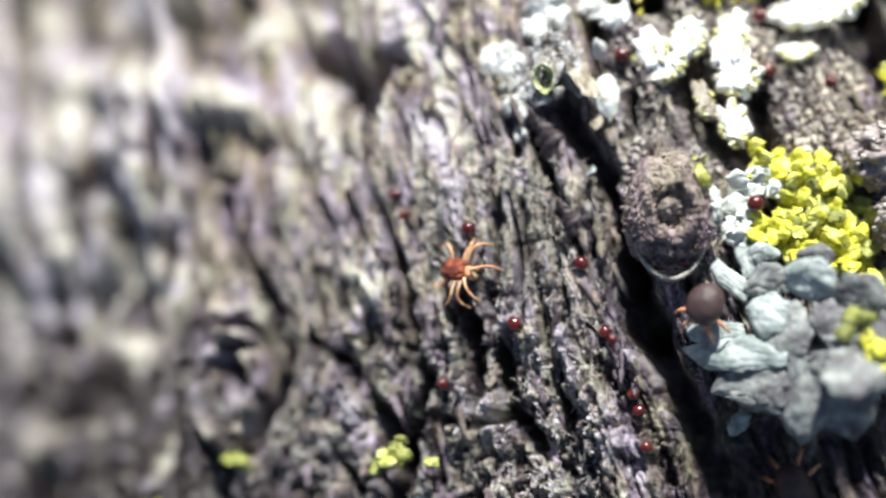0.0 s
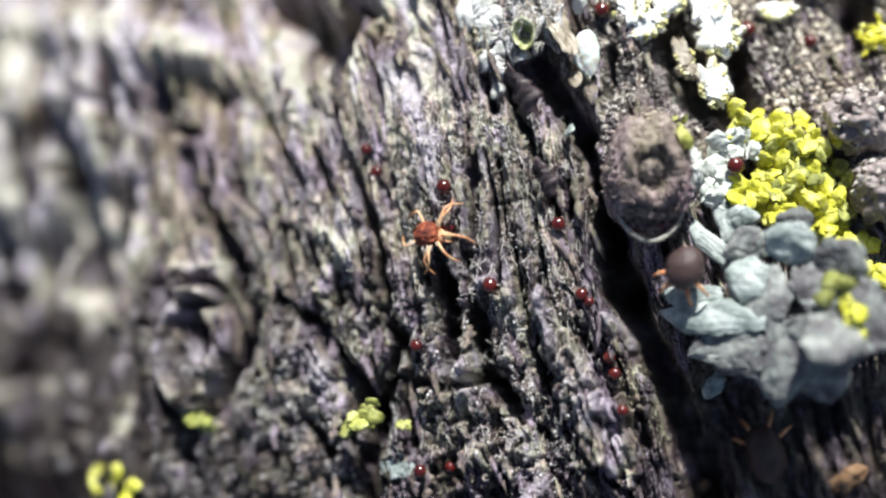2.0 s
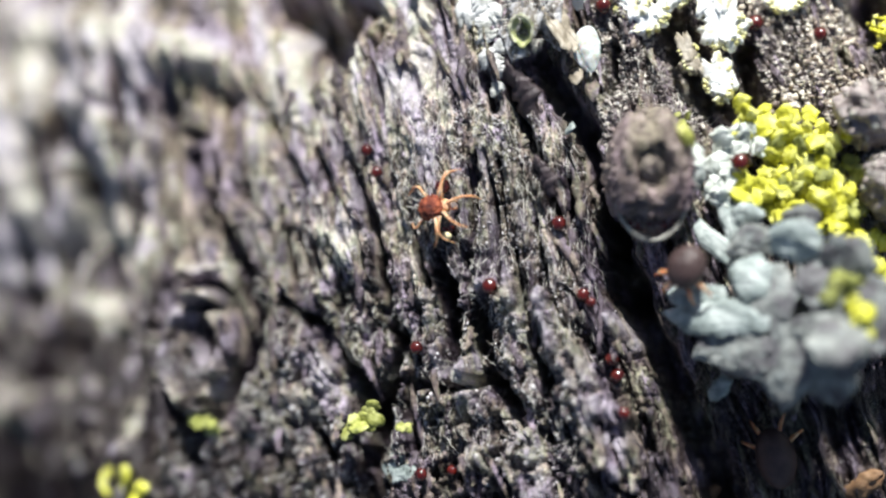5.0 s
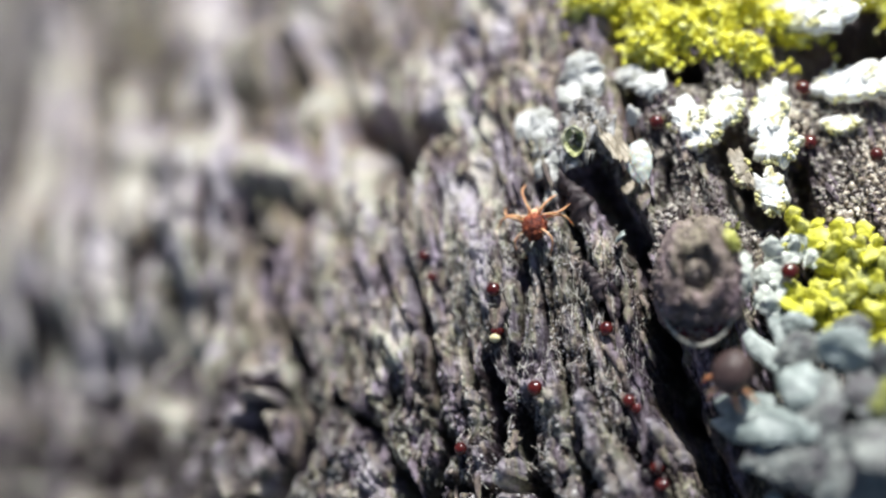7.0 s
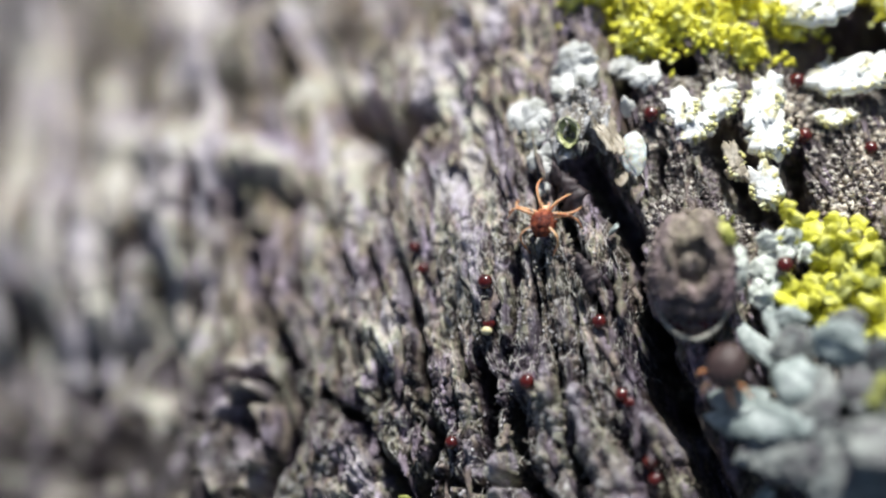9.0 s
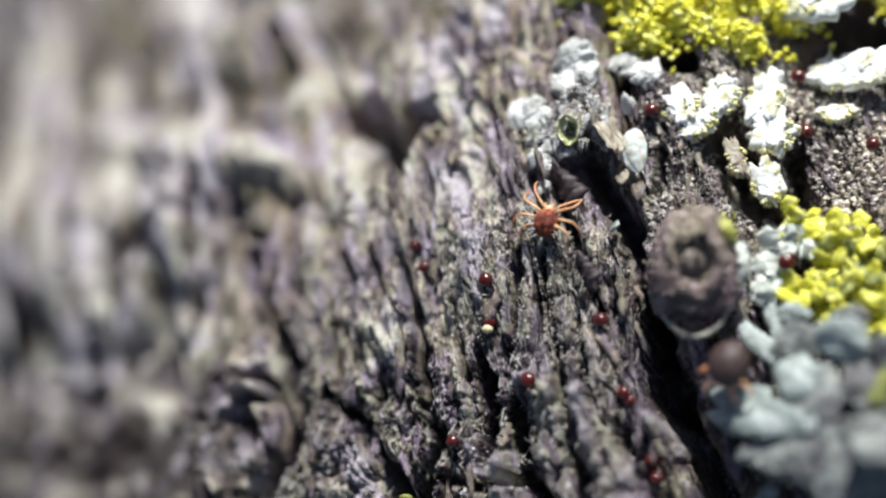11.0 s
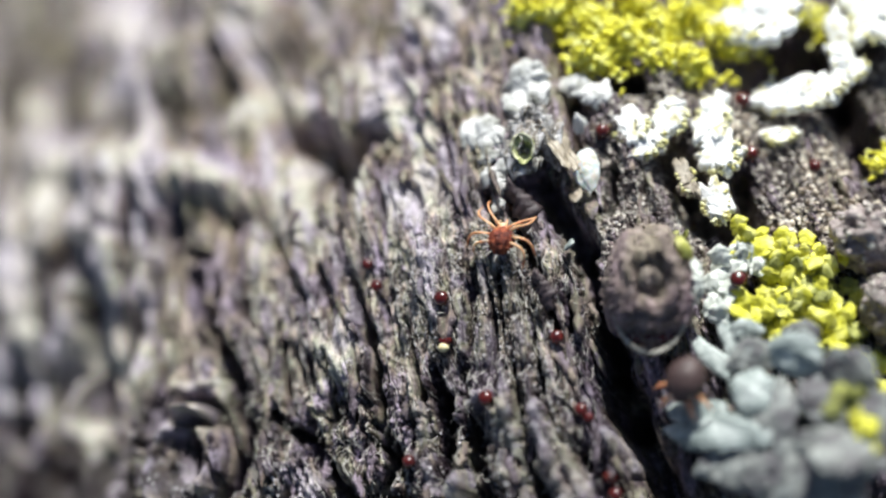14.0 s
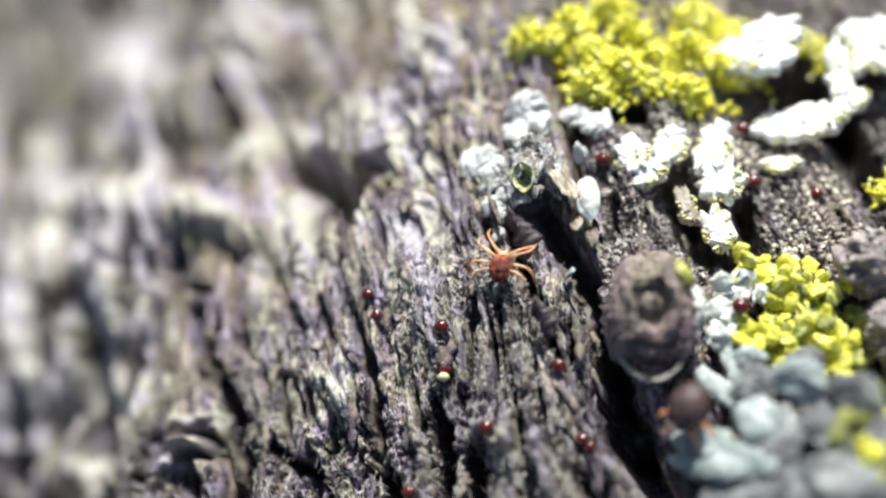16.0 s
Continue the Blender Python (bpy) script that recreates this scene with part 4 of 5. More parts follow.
def plate(name, wide, long, thick, seed, mat):
    """A thick crust plate with a broken outline and a gently domed, cracked top."""
    na, nr = 84, 14
    th = np.linspace(0, 2 * np.pi, na, endpoint=False)
    c, q = np.cos(th), np.sin(th)
    edge = 1 + 0.42 * gn(c * 1.3 + 3, q * 1.3, seed + 110) + 0.3 * gn(c * 3.1, q * 3.1, seed + 111) + 0.09 * gn(c * 8, q * 8, seed + 112) + 0.05 * gn(c * 17, q * 17, seed + 117)
    teeth = np.clip(gn(c * 11, q * 11, seed + 118), -0.4, 0.4) * ease(0.5, -0.4, q)
    edge = edge + 0.1 * teeth
    rows = []
    for r in np.linspace(0.02, 1, nr):
        x, y = c * edge * r * wide, q * edge * r * long
        crack = np.exp(-(gn(x * 3.0, y * 3.0, seed + 113) / 0.035) ** 2) * ease(-0.1, 0.2, gn(x * 2, y * 2, seed + 119))
        z = thick * (1 - r ** 8) ** 0.5 + 0.1 * thick * gn(x * 5, y * 5, seed + 114) + 0.6 * thick * gn(x * 1.9, y * 1.9, seed + 115) + 0.1 * thick * np.abs(gn(x * 14, y * 14, seed + 116)) - 0.55 * thick * crack * (r < 0.97)
        rows.append(np.stack([x, y, z], -1))
    rows.append(rows[-1] * (0.93, 0.93, 1) - (0, 0, thick * 0.8))
    rows.append(rows[-1] * (0.6, 0.6, 1) - (0, 0, thick * 1.4))
    return mesh_of(name, np.concatenate(rows), grid_faces(nr + 2, na, True), mat)


def white_lichen(x, y, wide, long, turn, up, seed, label, margin=80, mat=None):
    z = float(base(np.float64(x), np.float64(y)))
    top = thing("crustose_lichen", (x, y, z), label, "lichen", group="white lichens")
    rnd = random.Random(seed)
    part("plate", plate("plate", wide * 1.25, long * 1.2, 0.1, seed, mat or WHITE_LICHEN), top, (0, 0, up), (rnd.uniform(-6, 10), rnd.uniform(-8, 8), turn))
    for k in range(2):
        an = rnd.uniform(0, 6.28)
        part("flake", plate("flake", wide * rnd.uniform(0.3, 0.5), long * rnd.uniform(0.25, 0.45), 0.06, seed + 20 + k, mat or WHITE_LICHEN), top,
             (0.6 * wide * math.cos(an), 0.6 * long * math.sin(an), up + rnd.uniform(-0.04, 0.1)), (rnd.uniform(-20, 15), rnd.uniform(-20, 20), rnd.uniform(0, 360)))
    # dark brown lump between the raised plate and the bark
    part("root", lump("root", (wide * 0.5, long * 0.5, up * 0.6 + 0.1), DARK_FLAKE, 0.3, 3.0, 2, seed), top, (0, 0, up * 0.4 - 0.05), (0, 0, turn), label="dark lump filling the gap under the crust")
    grain_mesh = lump("margin_granule", (0.03, 0.027, 0.024), CREAM, 0.3, 2.0, 2, seed)
    for k in range(margin):
        an = rnd.uniform(2.9, 6.6)
        r, t = rnd.uniform(0.84, 1.2), radians(turn)
        px, py = math.cos(an) * wide * r, math.sin(an) * long * r
        part("margin_granule", grain_mesh, top, (px * math.cos(t) - py * math.sin(t), px * math.sin(t) + py * math.cos(t), up + rnd.uniform(-0.06, 0.1)), scale=rnd.uniform(0.6, 1.3))


LOBULES = [lump("lobule", (0.14, 0.12, 0.09), YELLOW_LICHEN, 0.6, 4.2, 2, k) for k in range(6)]


def yellow_lichen(name, centres, count, spread, up, seed, label, size=1.0, stretch=(1, 1, 1), shapes=LOBULES):
    x0, y0 = centres[0]
    z0 = float(base(np.float64(x0), np.float64(y0)))
    top = thing(name, (x0, y0, z0), label, "lichen", group="yellow lichens")
    rnd = random.Random(seed)
    for k, (cx, cy) in enumerate(centres):
        part("mat", lump("mat", (spread * 1.2, spread * 1.1, up * 0.42), YELLOW_LICHEN, 0.6, 5.0, 4, seed + k), top, (cx - x0, cy - y0, float(base(np.float64(cx), np.float64(cy))) - z0), label="yellow crust under the granules")
    for k in range(count):
        cx, cy = centres[k % len(centres)]
        x, y = rnd.gauss(cx, spread), rnd.gauss(cy, spread)
        d = math.hypot(x - cx, y - cy) / (spread + 1e-6)
        z = float(base(np.float64(x), np.float64(y))) - z0 + up * math.exp(-0.5 * d * d) * rnd.uniform(0.5, 1.1)
        part("lobule", shapes[k % len(shapes)], top, (x - x0, y - y0, z), (rnd.uniform(-40, 40), rnd.uniform(-40, 40), rnd.uniform(0, 360)),
             tuple(size * rnd.uniform(0.35, 1.15) * k for k in stretch))


def yellow_leaves(name, patches, seed, label, up=0.22):
    """A leafy yellow lichen: small flat overlapping lobules; each patch is x, y, spread x, spread y, count, size, shade."""
    x0, y0 = patches[0][:2]
    z0 = float(base(np.float64(x0), np.float64(y0)))
    top = thing(name, (x0, y0, z0), label, "lichen", group="yellow lichens")
    rnd = random.Random(seed)
    mats = (LEAF_YELLOW, LEAF_GREEN, MINT)
    shapes = [[thallus("lobule", 0.27, 0.13, seed + 17 * k + 5 * m, mats[m], 0.25, 0.032, 0.35, 20) for k in range(5)] for m in range(3)]
    for cx, cy, sx, sy, count, size, shade in patches:
        for k in range(max(4, int(count * 0.62))):
            x, y = cx + sx * rnd.uniform(-1, 1), cy + sy * rnd.uniform(-1, 1)
            z = float(base(np.float64(x), np.float64(y))) - z0 + up + rnd.uniform(0, 0.22)
            part("lobule", shapes[shade][k % 5], top, (x - x0, y - y0, z), (rnd.uniform(-30, 55), rnd.uniform(-40, 40), rnd.uniform(0, 360)), size * rnd.uniform(0.6, 1.15))


# ---- small things ----
def egg(x, y, up=0.04, size=0.1, husk=False):
    size *= 0.9
    up -= 0.03 if (x * 7.3 + y * 3.1) % 1 < 0.5 else 0.0
    z = max(ground(x + a, y + b) for a in (-0.05, 0, 0.05) for b in (-0.05, 0, 0.05)) - 0.01
    top = thing("mite_egg", (x, y, z), "glossy dark red round mite egg on bark" + (" with a yellow husk" if husk else ""), "egg", group="mite eggs")
    part("shell", EGG_MESH, top, (0, 0, up), scale=size / 0.1)
    part("base", EGG_BASE, top, (0, 0, up - size * 0.55), scale=size / 0.1)
    if husk:
        part("husk", lump("husk", (0.08, 0.06, 0.06), HUSK, 0.2, 3, 3, 2), top, (0.0, -0.12, up + 0.04))


def gall():
    """A barrel-shaped gall: a rough body with a round crater and a knob in it, two folds below and a pale lower lip."""
    top = thing("gall", (3.68, 0.69, 1.4), "rough grey-brown barrel-shaped gall with a round crater and pale lip", "gall", (20, 14, 4))
    def shape(u, v):
        th, r = v * 2 * np.pi, u * 0.999
        p, q = r * np.sin(th), r * np.cos(th)
        h = 0.95 * (1 - r ** 3.4) ** 0.55
        d = np.hypot(p * 1.0, (q - 0.12) * 1.15) + 0.07 * gn(p * 5, q * 5, 30)
        h = h - 0.17 * ease(0.46, 0.24, d) + 0.07 * np.exp(-((d - 0.52) / 0.1) ** 2)
        mid = np.exp(-(p / 0.55) ** 6)
        for at, deep, wide in ((-0.43, 0.1, 0.05), (-0.66, 0.16, 0.08)):
            bow = at + 0.08 * p * p + 0.05 * gn(p * 4, q, 35)
            h = h - deep * np.exp(-((q - bow) / wide) ** 4) * mid * (0.8 + 0.4 * gn(p * 5, q * 3, 38))
        h = h + 0.07 * gn(p * 4.0, q * 3.0, 31) + 0.09 * np.abs(gn(p * 9 + q * 2, q * 4 - p, 32)) + 0.1 * np.abs(gn(p * 17, q * 9, 33)) + 0.05 * gn(p * 36, q * 26, 36)
        k = 1 + 0.07 * gn(np.sin(th) * 2.5, np.cos(th) * 2.5, 34) + 0.03 * gn(np.sin(th) * 9, np.cos(th) * 9, 37) + 0.02 * gn(np.sin(th) * 22, np.cos(th) * 22, 39)
        return p * 0.63 * k, q * 0.88 * k, h * 0.72
    u, v = np.meshgrid(np.linspace(0.004, 1, 110), np.linspace(0, 1, 170, endpoint=False), indexing="ij")
    pts = np.stack(shape(u, v), -1).reshape(-1, 3)
    low = pts[-170:] * (0.8, 0.8, 1) - (0, 0, 0.9)
    part("body", mesh_of("body", np.concatenate([pts, low]), grid_faces(111, 170, True), KNOB), top)
    part("knob", lump("knob", (0.17, 0.17, 0.17), KNOB, 0.4, 3.0, 4, 6), top, (-0.03, 0.14, 0.57), label="small rounded knob in the crater")
    arc = [(0.53 * math.sin(radians(a)), -0.84 * math.cos(radians(a)) - 0.02, 0.47 + 0.06 * math.cos(radians(a * 2))) for a in range(-66, 67, 12)]
    part("lip", tube("lip", arc, [0.015, 0.028, 0.034, 0.042, 0.036, 0.046, 0.04, 0.044, 0.036, 0.03, 0.026, 0.015], LIP, 8), top, label="pale crusted lower lip")
    part("lining", lump("lining", (0.36, 0.1, 0.1), EGG, 0.3, 4.0, 3, 5), top, (0.0, -0.66, 0.42), label="dark red-brown lining behind the lip")
    part("yellow_crust", lump("yellow_crust", (0.1, 0.16, 0.06), DULL_YELLOW, 0.5, 3.0, 3, 8), top, (0.44, 0.52, 0.5), (0, 35, 30), label="dull yellow lichen crust on the shoulder")
    part("white_crust", lump("white_crust", (0.09, 0.27, 0.1), MINT, 0.6, 4.0, 4, 9), top, (0.6, 0.06, 0.3), (0, 50, 0), label="pale lichen crust on the side")
    rnd = random.Random(4)
    crumbs = [lump("crumb", (0.05, 0.045, 0.035), KNOB, 0.5, 3.0, 2, k) for k in range(4)]
    for k in range(45):
        an, out = rnd.uniform(-0.6, 3.7), rnd.uniform(0.75, 1.0)
        part("crumb", crumbs[k % 4], top, (0.68 * out * math.cos(an), 0.9 * out * math.sin(an), 0.72 * 0.95 * (1 - min(out, 0.99) ** 3.4) ** 0.55 + 0.01),
             (rnd.uniform(0, 90), rnd.uniform(0, 90), 0), rnd.uniform(0.3, 0.8))


def tan_scrap(x, y, size, turn):
    def shape(u, v):
        a, b = (u - 0.5) * 2, (v - 0.5) * 2
        w = 0.13 * (1 - np.abs(a) ** 2.5) ** 0.6 * (1 + 0.3 * gn(a * 3, b, 71)) + 0.01
        return b * w, a * 0.3, 0.06 * (1 - b * b) + 0.05 * gn(a * 3, b * 2, 70)
    ob = part("bud_scale", sheet("bud_scale", 16, 10, shape, 0.03, TAN), None, (x, y, ground(x, y) + 0.05), (15, 20, turn), size)
    tagged(ob, "small orange-tan papery bud scale on dark bark", "bud scale")


def nodule(x, y, size, up):
    top = thing("bark_nodule", (x, y, float(base(np.float64(x), np.float64(y))) + up), "rounded purplish-brown bark nodule with a crumbly pale crust", "bark nodule")
    part("body", lump("body", size, NODULE, 0.3, 2.6, 5, int(y * 10)), top)
    rnd = random.Random(int(y * 10))
    crumbs = [lump("crumb", (0.07, 0.06, 0.045), GRANULE, 0.5, 3.0, 2, k) for k in range(3)]
    for k in range(36):
        d = Vector((rnd.gauss(-0.1, 0.5), rnd.gauss(0.4, 0.5), rnd.uniform(0.3, 1.0))).normalized()
        part("crumb", crumbs[k % 3], top, (d.x * size[0] * 1.02, d.y * size[1] * 1.02, d.z * size[2] * 1.02), (rnd.uniform(0, 90), rnd.uniform(0, 90), 0), rnd.uniform(0.4, 1.1))


def brown_mite(x, y, up, turn, w, l):
    z = float(base(np.float64(x), np.float64(y)))
    top = thing("resting_mite", (x, y, z), "smooth dull brown oval mite with orange legs, resting", "mite", (0, 0, turn), "resting mites")
    part("body", lump("body", (w, l, 0.22), BROWN, 0.05, 2.5, 4, 2), top, (0, 0, up + 0.18))
    for sx in (-1, 1):
        for k, a in enumerate((30, 62)):
            s, c = math.sin(radians(a)) * sx, math.cos(radians(a))
            me = tube("leg", [(s * w * 0.7, c * l * 0.8, 0.1), (s * w * 1.3, c * l * 1.25, 0.15), (s * w * 1.8, c * l * 1.6, -0.08)], [0.035, 0.03, 0.015], ORANGE)
            part("leg", me, top, (0, 0, up))


def bark_flake_mesh(k):
    def shape(u, v):
        a, b = (u - 0.5) * 2, (v - 0.5) * 2
        w = 0.075 * (1 - np.abs(a) ** 2.2) ** 0.7 * (1 + 0.35 * np.sin(a * 9 + k * 2) + 0.2 * np.sin(a * 23 + k)) + 0.005
        x = b * w + 0.05 * np.sin(a * 2.2 + k) + 0.012 * np.sin(a * 11 + k * 3) * b
        z = 0.05 * (1 - b * b) * (1 - a * a) + 0.05 * a * a * ((k % 3) - 0.4) + 0.012 * np.sin(b * 7 + a * 3 + k)
        return x, a * 0.42 * (1 + 0.08 * np.sin(b * 6 + k)), z
    return sheet("bark_flake", 22, 7, shape, 0.03, FLAKE)


def bark_flakes():
    """Slivers of weathered bark that lift along the grain."""
    shapes = [bark_flake_mesh(k) for k in range(8)]
    rnd = random.Random(11)
    spots = [(rnd.uniform(-1.8, 6.6), rnd.uniform(-4.4, 5.2)) for _ in range(280)]
    xs, ys = np.array([p[0] for p in spots]), np.array([p[1] for p in spots])
    zs = surface(xs, ys)
    keep = zs > base(xs, ys) - 0.25
    for k in range(280):
        if not keep[k]:
            continue
        x, y = spots[k]
        lean = math.degrees(math.atan(0.02 + 0.25 * float(ease(-7.5, -2.5, np.float64(x)))))
        part("bark_flake", shapes[k % 8], bark, (x, y, zs[k] - 0.012), (rnd.uniform(-12, 12), rnd.uniform(-25, 25), lean + rnd.uniform(-12, 12)),
             (rnd.uniform(0.4, 1.1), rnd.uniform(0.4, 1.2), rnd.uniform(0.6, 1.4)))


def granules(label, mat, n, x, y, size, seed, gaps=-0.12):
    """Small grains that cover a stretch of bark, as one crust."""
    bm = bmesh.new()
    bmesh.ops.create_icosphere(bm, subdivisions=1, radius=1.0)
    v0 = np.array([tuple(vt.co) for vt in bm.verts])
    f0 = np.array([[vt.index for vt in f.verts] for f in bm.faces])
    bm.free()
    r = np.random.default_rng(seed)
    x, y = r.uniform(*x, n), r.uniform(*y, n)
    ok = gn(x * 0.8, y * 0.8, 37 + seed) + 0.25 * gn(x * 3, y * 3, 38 + seed) > gaps
    x, y = x[ok], y[ok]
    n = len(x)
    z = surface(x, y)
    size = size[0] + size[1] * r.random(n) ** 2.5
    wob = 1 + 0.22 * r.normal(size=(n, len(v0), 1))
    v = v0[None] * wob * size[:, None, None] * (1 + 0.25 * r.normal(size=(n, 1, 3))) + np.stack([x, y, z + size * 0.5], -1)[:, None]
    f = f0[None] + (np.arange(n) * len(v0))[:, None, None]
    ob = new("soredia", mesh_of("soredia", v.reshape(-1, 3), f.reshape(-1, 3), mat))
    tagged(ob, label, "lichen", kind="stuff")


def pale_shell():
    """An empty oval shell with bristly ends."""
    x, y = 2.83, 2.33
    top = thing("egg_case", (x, y, base(np.float64(x), np.float64(y)) + 0.18), "empty white translucent oval egg case on bark", "egg case", (10, 12, 8))
    def shape(u, v):
        a, b = (u - 0.5) * 2, (v - 0.5) * 2
        w = 0.19 * np.maximum(1 - a ** 2 * 0.985, 0) ** np.where(a > 0, 0.75, 0.5) * (1 + 0.06 * gn(a * 3, np.sign(b) * 2, 91))
        return b * w + 0.03 * a * a, -a * 0.33, 0.09 * (1 - np.abs(b) ** 1.3) * (1 - a * a) + 0.02 * gn(a * 3, b * 3, 92)
    part("shell", sheet("shell", 24, 16, shape, 0.02, SHELL), top)
    for k, (px, py, dx, dy) in enumerate([(-0.18, 0.1, -0.1, 0.06), (-0.19, 0.0, -0.08, 0.0), (0.1, -0.3, 0.05, -0.12), (0.02, -0.33, 0.0, -0.08)]):
        part("bristle", tube("bristle", [(px, py, 0.02), (px + dx * 0.5, py + dy * 0.5, 0.03), (px + dx, py + dy, 0.0)], [0.012, 0.008, 0.003], FIBRE, 5), top)


def curled_flake():
    """A torn hood of bark over a hollow: a flap, a cup with an olive lining and pale rim, side sheets and torn fibres."""
    x, y = 2.07, 2.6
    z = float(base(np.float64(x), np.float64(y)))
    top = thing("torn_bark_scale", (x, y, z), "torn grey bark scale with an olive-lined cup and frayed fibres", "bark scale")
    def flap(u, v):
        a, b = u, (v - 0.5) * 2
        edge = 1 + 0.25 * gn(b * 2.5, a * 2, 80) + 0.12 * gn(b * 7, a * 5, 81)
        return b * (0.1 + 0.17 * a) * edge - 0.03, 0.55 - 0.66 * a * (0.85 + 0.3 * gn(b * 3 + 5, 0.3, 82)), 0.28 + 0.22 * a - 0.3 * np.abs(b) ** 1.6 + 0.05 * gn(b * 4, a * 5, 83)
    part("flap", sheet("flap", 34, 28, flap, 0.05, HOOD), top)
    def cup(u, v):
        th, r = v * 2 * np.pi * 0.97, 0.15 + 0.85 * u
        k = 1 + 0.2 * gn(np.cos(th) * 1.6, np.sin(th) * 1.6, 84)
        return 0.16 * r * np.sin(th) * k, 0.2 * r * np.cos(th) * k, 0.2 * r ** 2.2 + 0.02 * gn(th * 2, r * 3, 85)
    part("cup", sheet("cup", 14, 32, cup, 0.04, OLIVE), top, (-0.01, -0.1, 0.38), (18, 0, 8), label="olive-green lined cup")
    ring = [(0.16 * math.sin(radians(a)), 0.2 * math.cos(radians(a)), 0.21 + 0.02 * math.sin(radians(a * 3))) for a in range(-130, 131, 20)]
    part("rim", tube("rim", ring, [0.008] + [0.02, 0.014, 0.034, 0.016, 0.03, 0.014, 0.036, 0.02, 0.028, 0.012, 0.022, 0.014] + [0.008], RIM, 7), top, (-0.01, -0.1, 0.38), (18, 0, 8), label="cream granular rim of the cup")
    def left(u, v):
        a, b = u, (v - 0.5) * 2
        return -0.36 + 0.3 * a + b * (0.13 + 0.05 * gn(a * 3, b, 86)), 0.12 - 0.62 * a + 0.05 * b, 0.3 + 0.1 * a - 0.1 * b * b + 0.04 * gn(a * 4, b * 2, 87)
    part("side_sheet", sheet("side_sheet", 26, 14, left, 0.04, HOOD), top)
    def right(u, v):
        a, b = u, (v - 0.5) * 2
        return 0.22 + 0.4 * a + b * (0.15 - 0.03 * a + 0.06 * gn(a * 4, b, 88)), 0.36 - 0.7 * a + 0.1 * gn(b * 3, a, 89) * a, 0.22 - 0.02 * a - 0.12 * b + 0.05 * gn(a * 4, b * 3, 90)
    part("side_sheet", sheet("side_sheet", 30, 14, right, 0.035, PAPER), top, label="papery tan side sheet")
    for k, (root, tip, wide) in enumerate([((0.02, 0.62, 0.3), (-0.3, -0.12, 0.24), 0.17), ((0.06, 0.62, 0.3), (0.34, -0.2, 0.16), 0.18), ((-0.15, 0.3, 0.42), (-0.08, -0.28, 0.46), 0.09), ((0.12, 0.3, 0.44), (0.14, -0.26, 0.4), 0.1)]):
        length, turn = laid(root, tip)
        part("roof_scale", thallus("roof_scale", length, wide, 31 + k * 9, HOOD, 0.4, 0.04, 0.7), top, root, turn, label="ragged grey bark scale of the hood")
    rnd = random.Random(2)
    for k in range(110):
        an = rnd.uniform(-0.5, 3.7)
        x1, y1 = 0.3 * math.cos(an) * rnd.uniform(0.5, 1), 0.15 + 0.42 * math.sin(an) * rnd.uniform(0.5, 1)
        z1, out = 0.36 - 0.3 * abs(x1), rnd.uniform(0.06, 0.16)
        pts = [(x1, y1, z1 - 0.08), (x1 + out * 0.5 * math.cos(an), y1 + out * 0.5 * math.sin(an), z1 + 0.06), (x1 + out * math.cos(an + rnd.uniform(-0.8, 0.8)), y1 + out * math.sin(an), z1 + rnd.uniform(0, 0.1))]
        part("fibre", tube("fibre", pts, [0.012, 0.009, 0.004], HOOD if k % 3 else FIBRE, 5), top)
    for k in range(12):
        x1 = 0.2 + rnd.uniform(-0.12, 0.12)
        sway, drop = rnd.uniform(-0.09, 0.03), rnd.uniform(0.06, 0.2)
        pts = [(x1, -0.24, 0.4 + rnd.uniform(-0.04, 0.04)), (x1 + sway * 0.3, -0.24 - drop * 0.6, 0.39), (x1 + sway, -0.24 - drop, 0.33)]
        part("torn_fibre", tube("torn_fibre", pts, [0.006, 0.005, 0.002], FIBRE, 5), top)
    for k in range(40):
        an = rnd.uniform(0, 6.28)
        part("crumb", CRUMBS[k % 3], top, (0.3 * math.cos(an) * rnd.random(), 0.2 + 0.35 * math.sin(an), 0.36 + rnd.uniform(-0.1, 0.1)), scale=rnd.uniform(0.5, 1.3))


CRUMBS = [lump("crumb", (0.04, 0.035, 0.03), HOOD, 0.5, 3.0, 2, k) for k in range(3)]


def threads():
    """Fine fungal threads that straggle over the crust by the gall, as one tangle."""
    rnd = random.Random(8)
    verts, faces, k = [], [], 0
    for _ in range(90):
        x, y, an = rnd.uniform(2.9, 5.0), rnd.uniform(1.3, 2.3), rnd.uniform(0, 6.28)
        way = []
        for _ in range(6):
            way.append((x, y, ground(x, y) + rnd.uniform(0.03, 0.14)))
            an += rnd.uniform(-0.8, 0.8)
            x, y = x + 0.07 * math.cos(an), y + 0.07 * math.sin(an)
        me = tube("strand", way, [0.0035, 0.004, 0.0035, 0.004, 0.003, 0.002], FIBRE, 4)
        verts += [tuple(v.co / MM) for v in me.vertices]
        faces += [[k + i for i in f.vertices] for f in me.polygons]
        k = len(verts)
        bpy.data.meshes.remove(me)
    tagged(new("fungal_threads", mesh_of("fungal_threads", verts, faces, FIBRE)), "fine pale fungal threads straggling over bark", "fungal thread", kind="stuff")


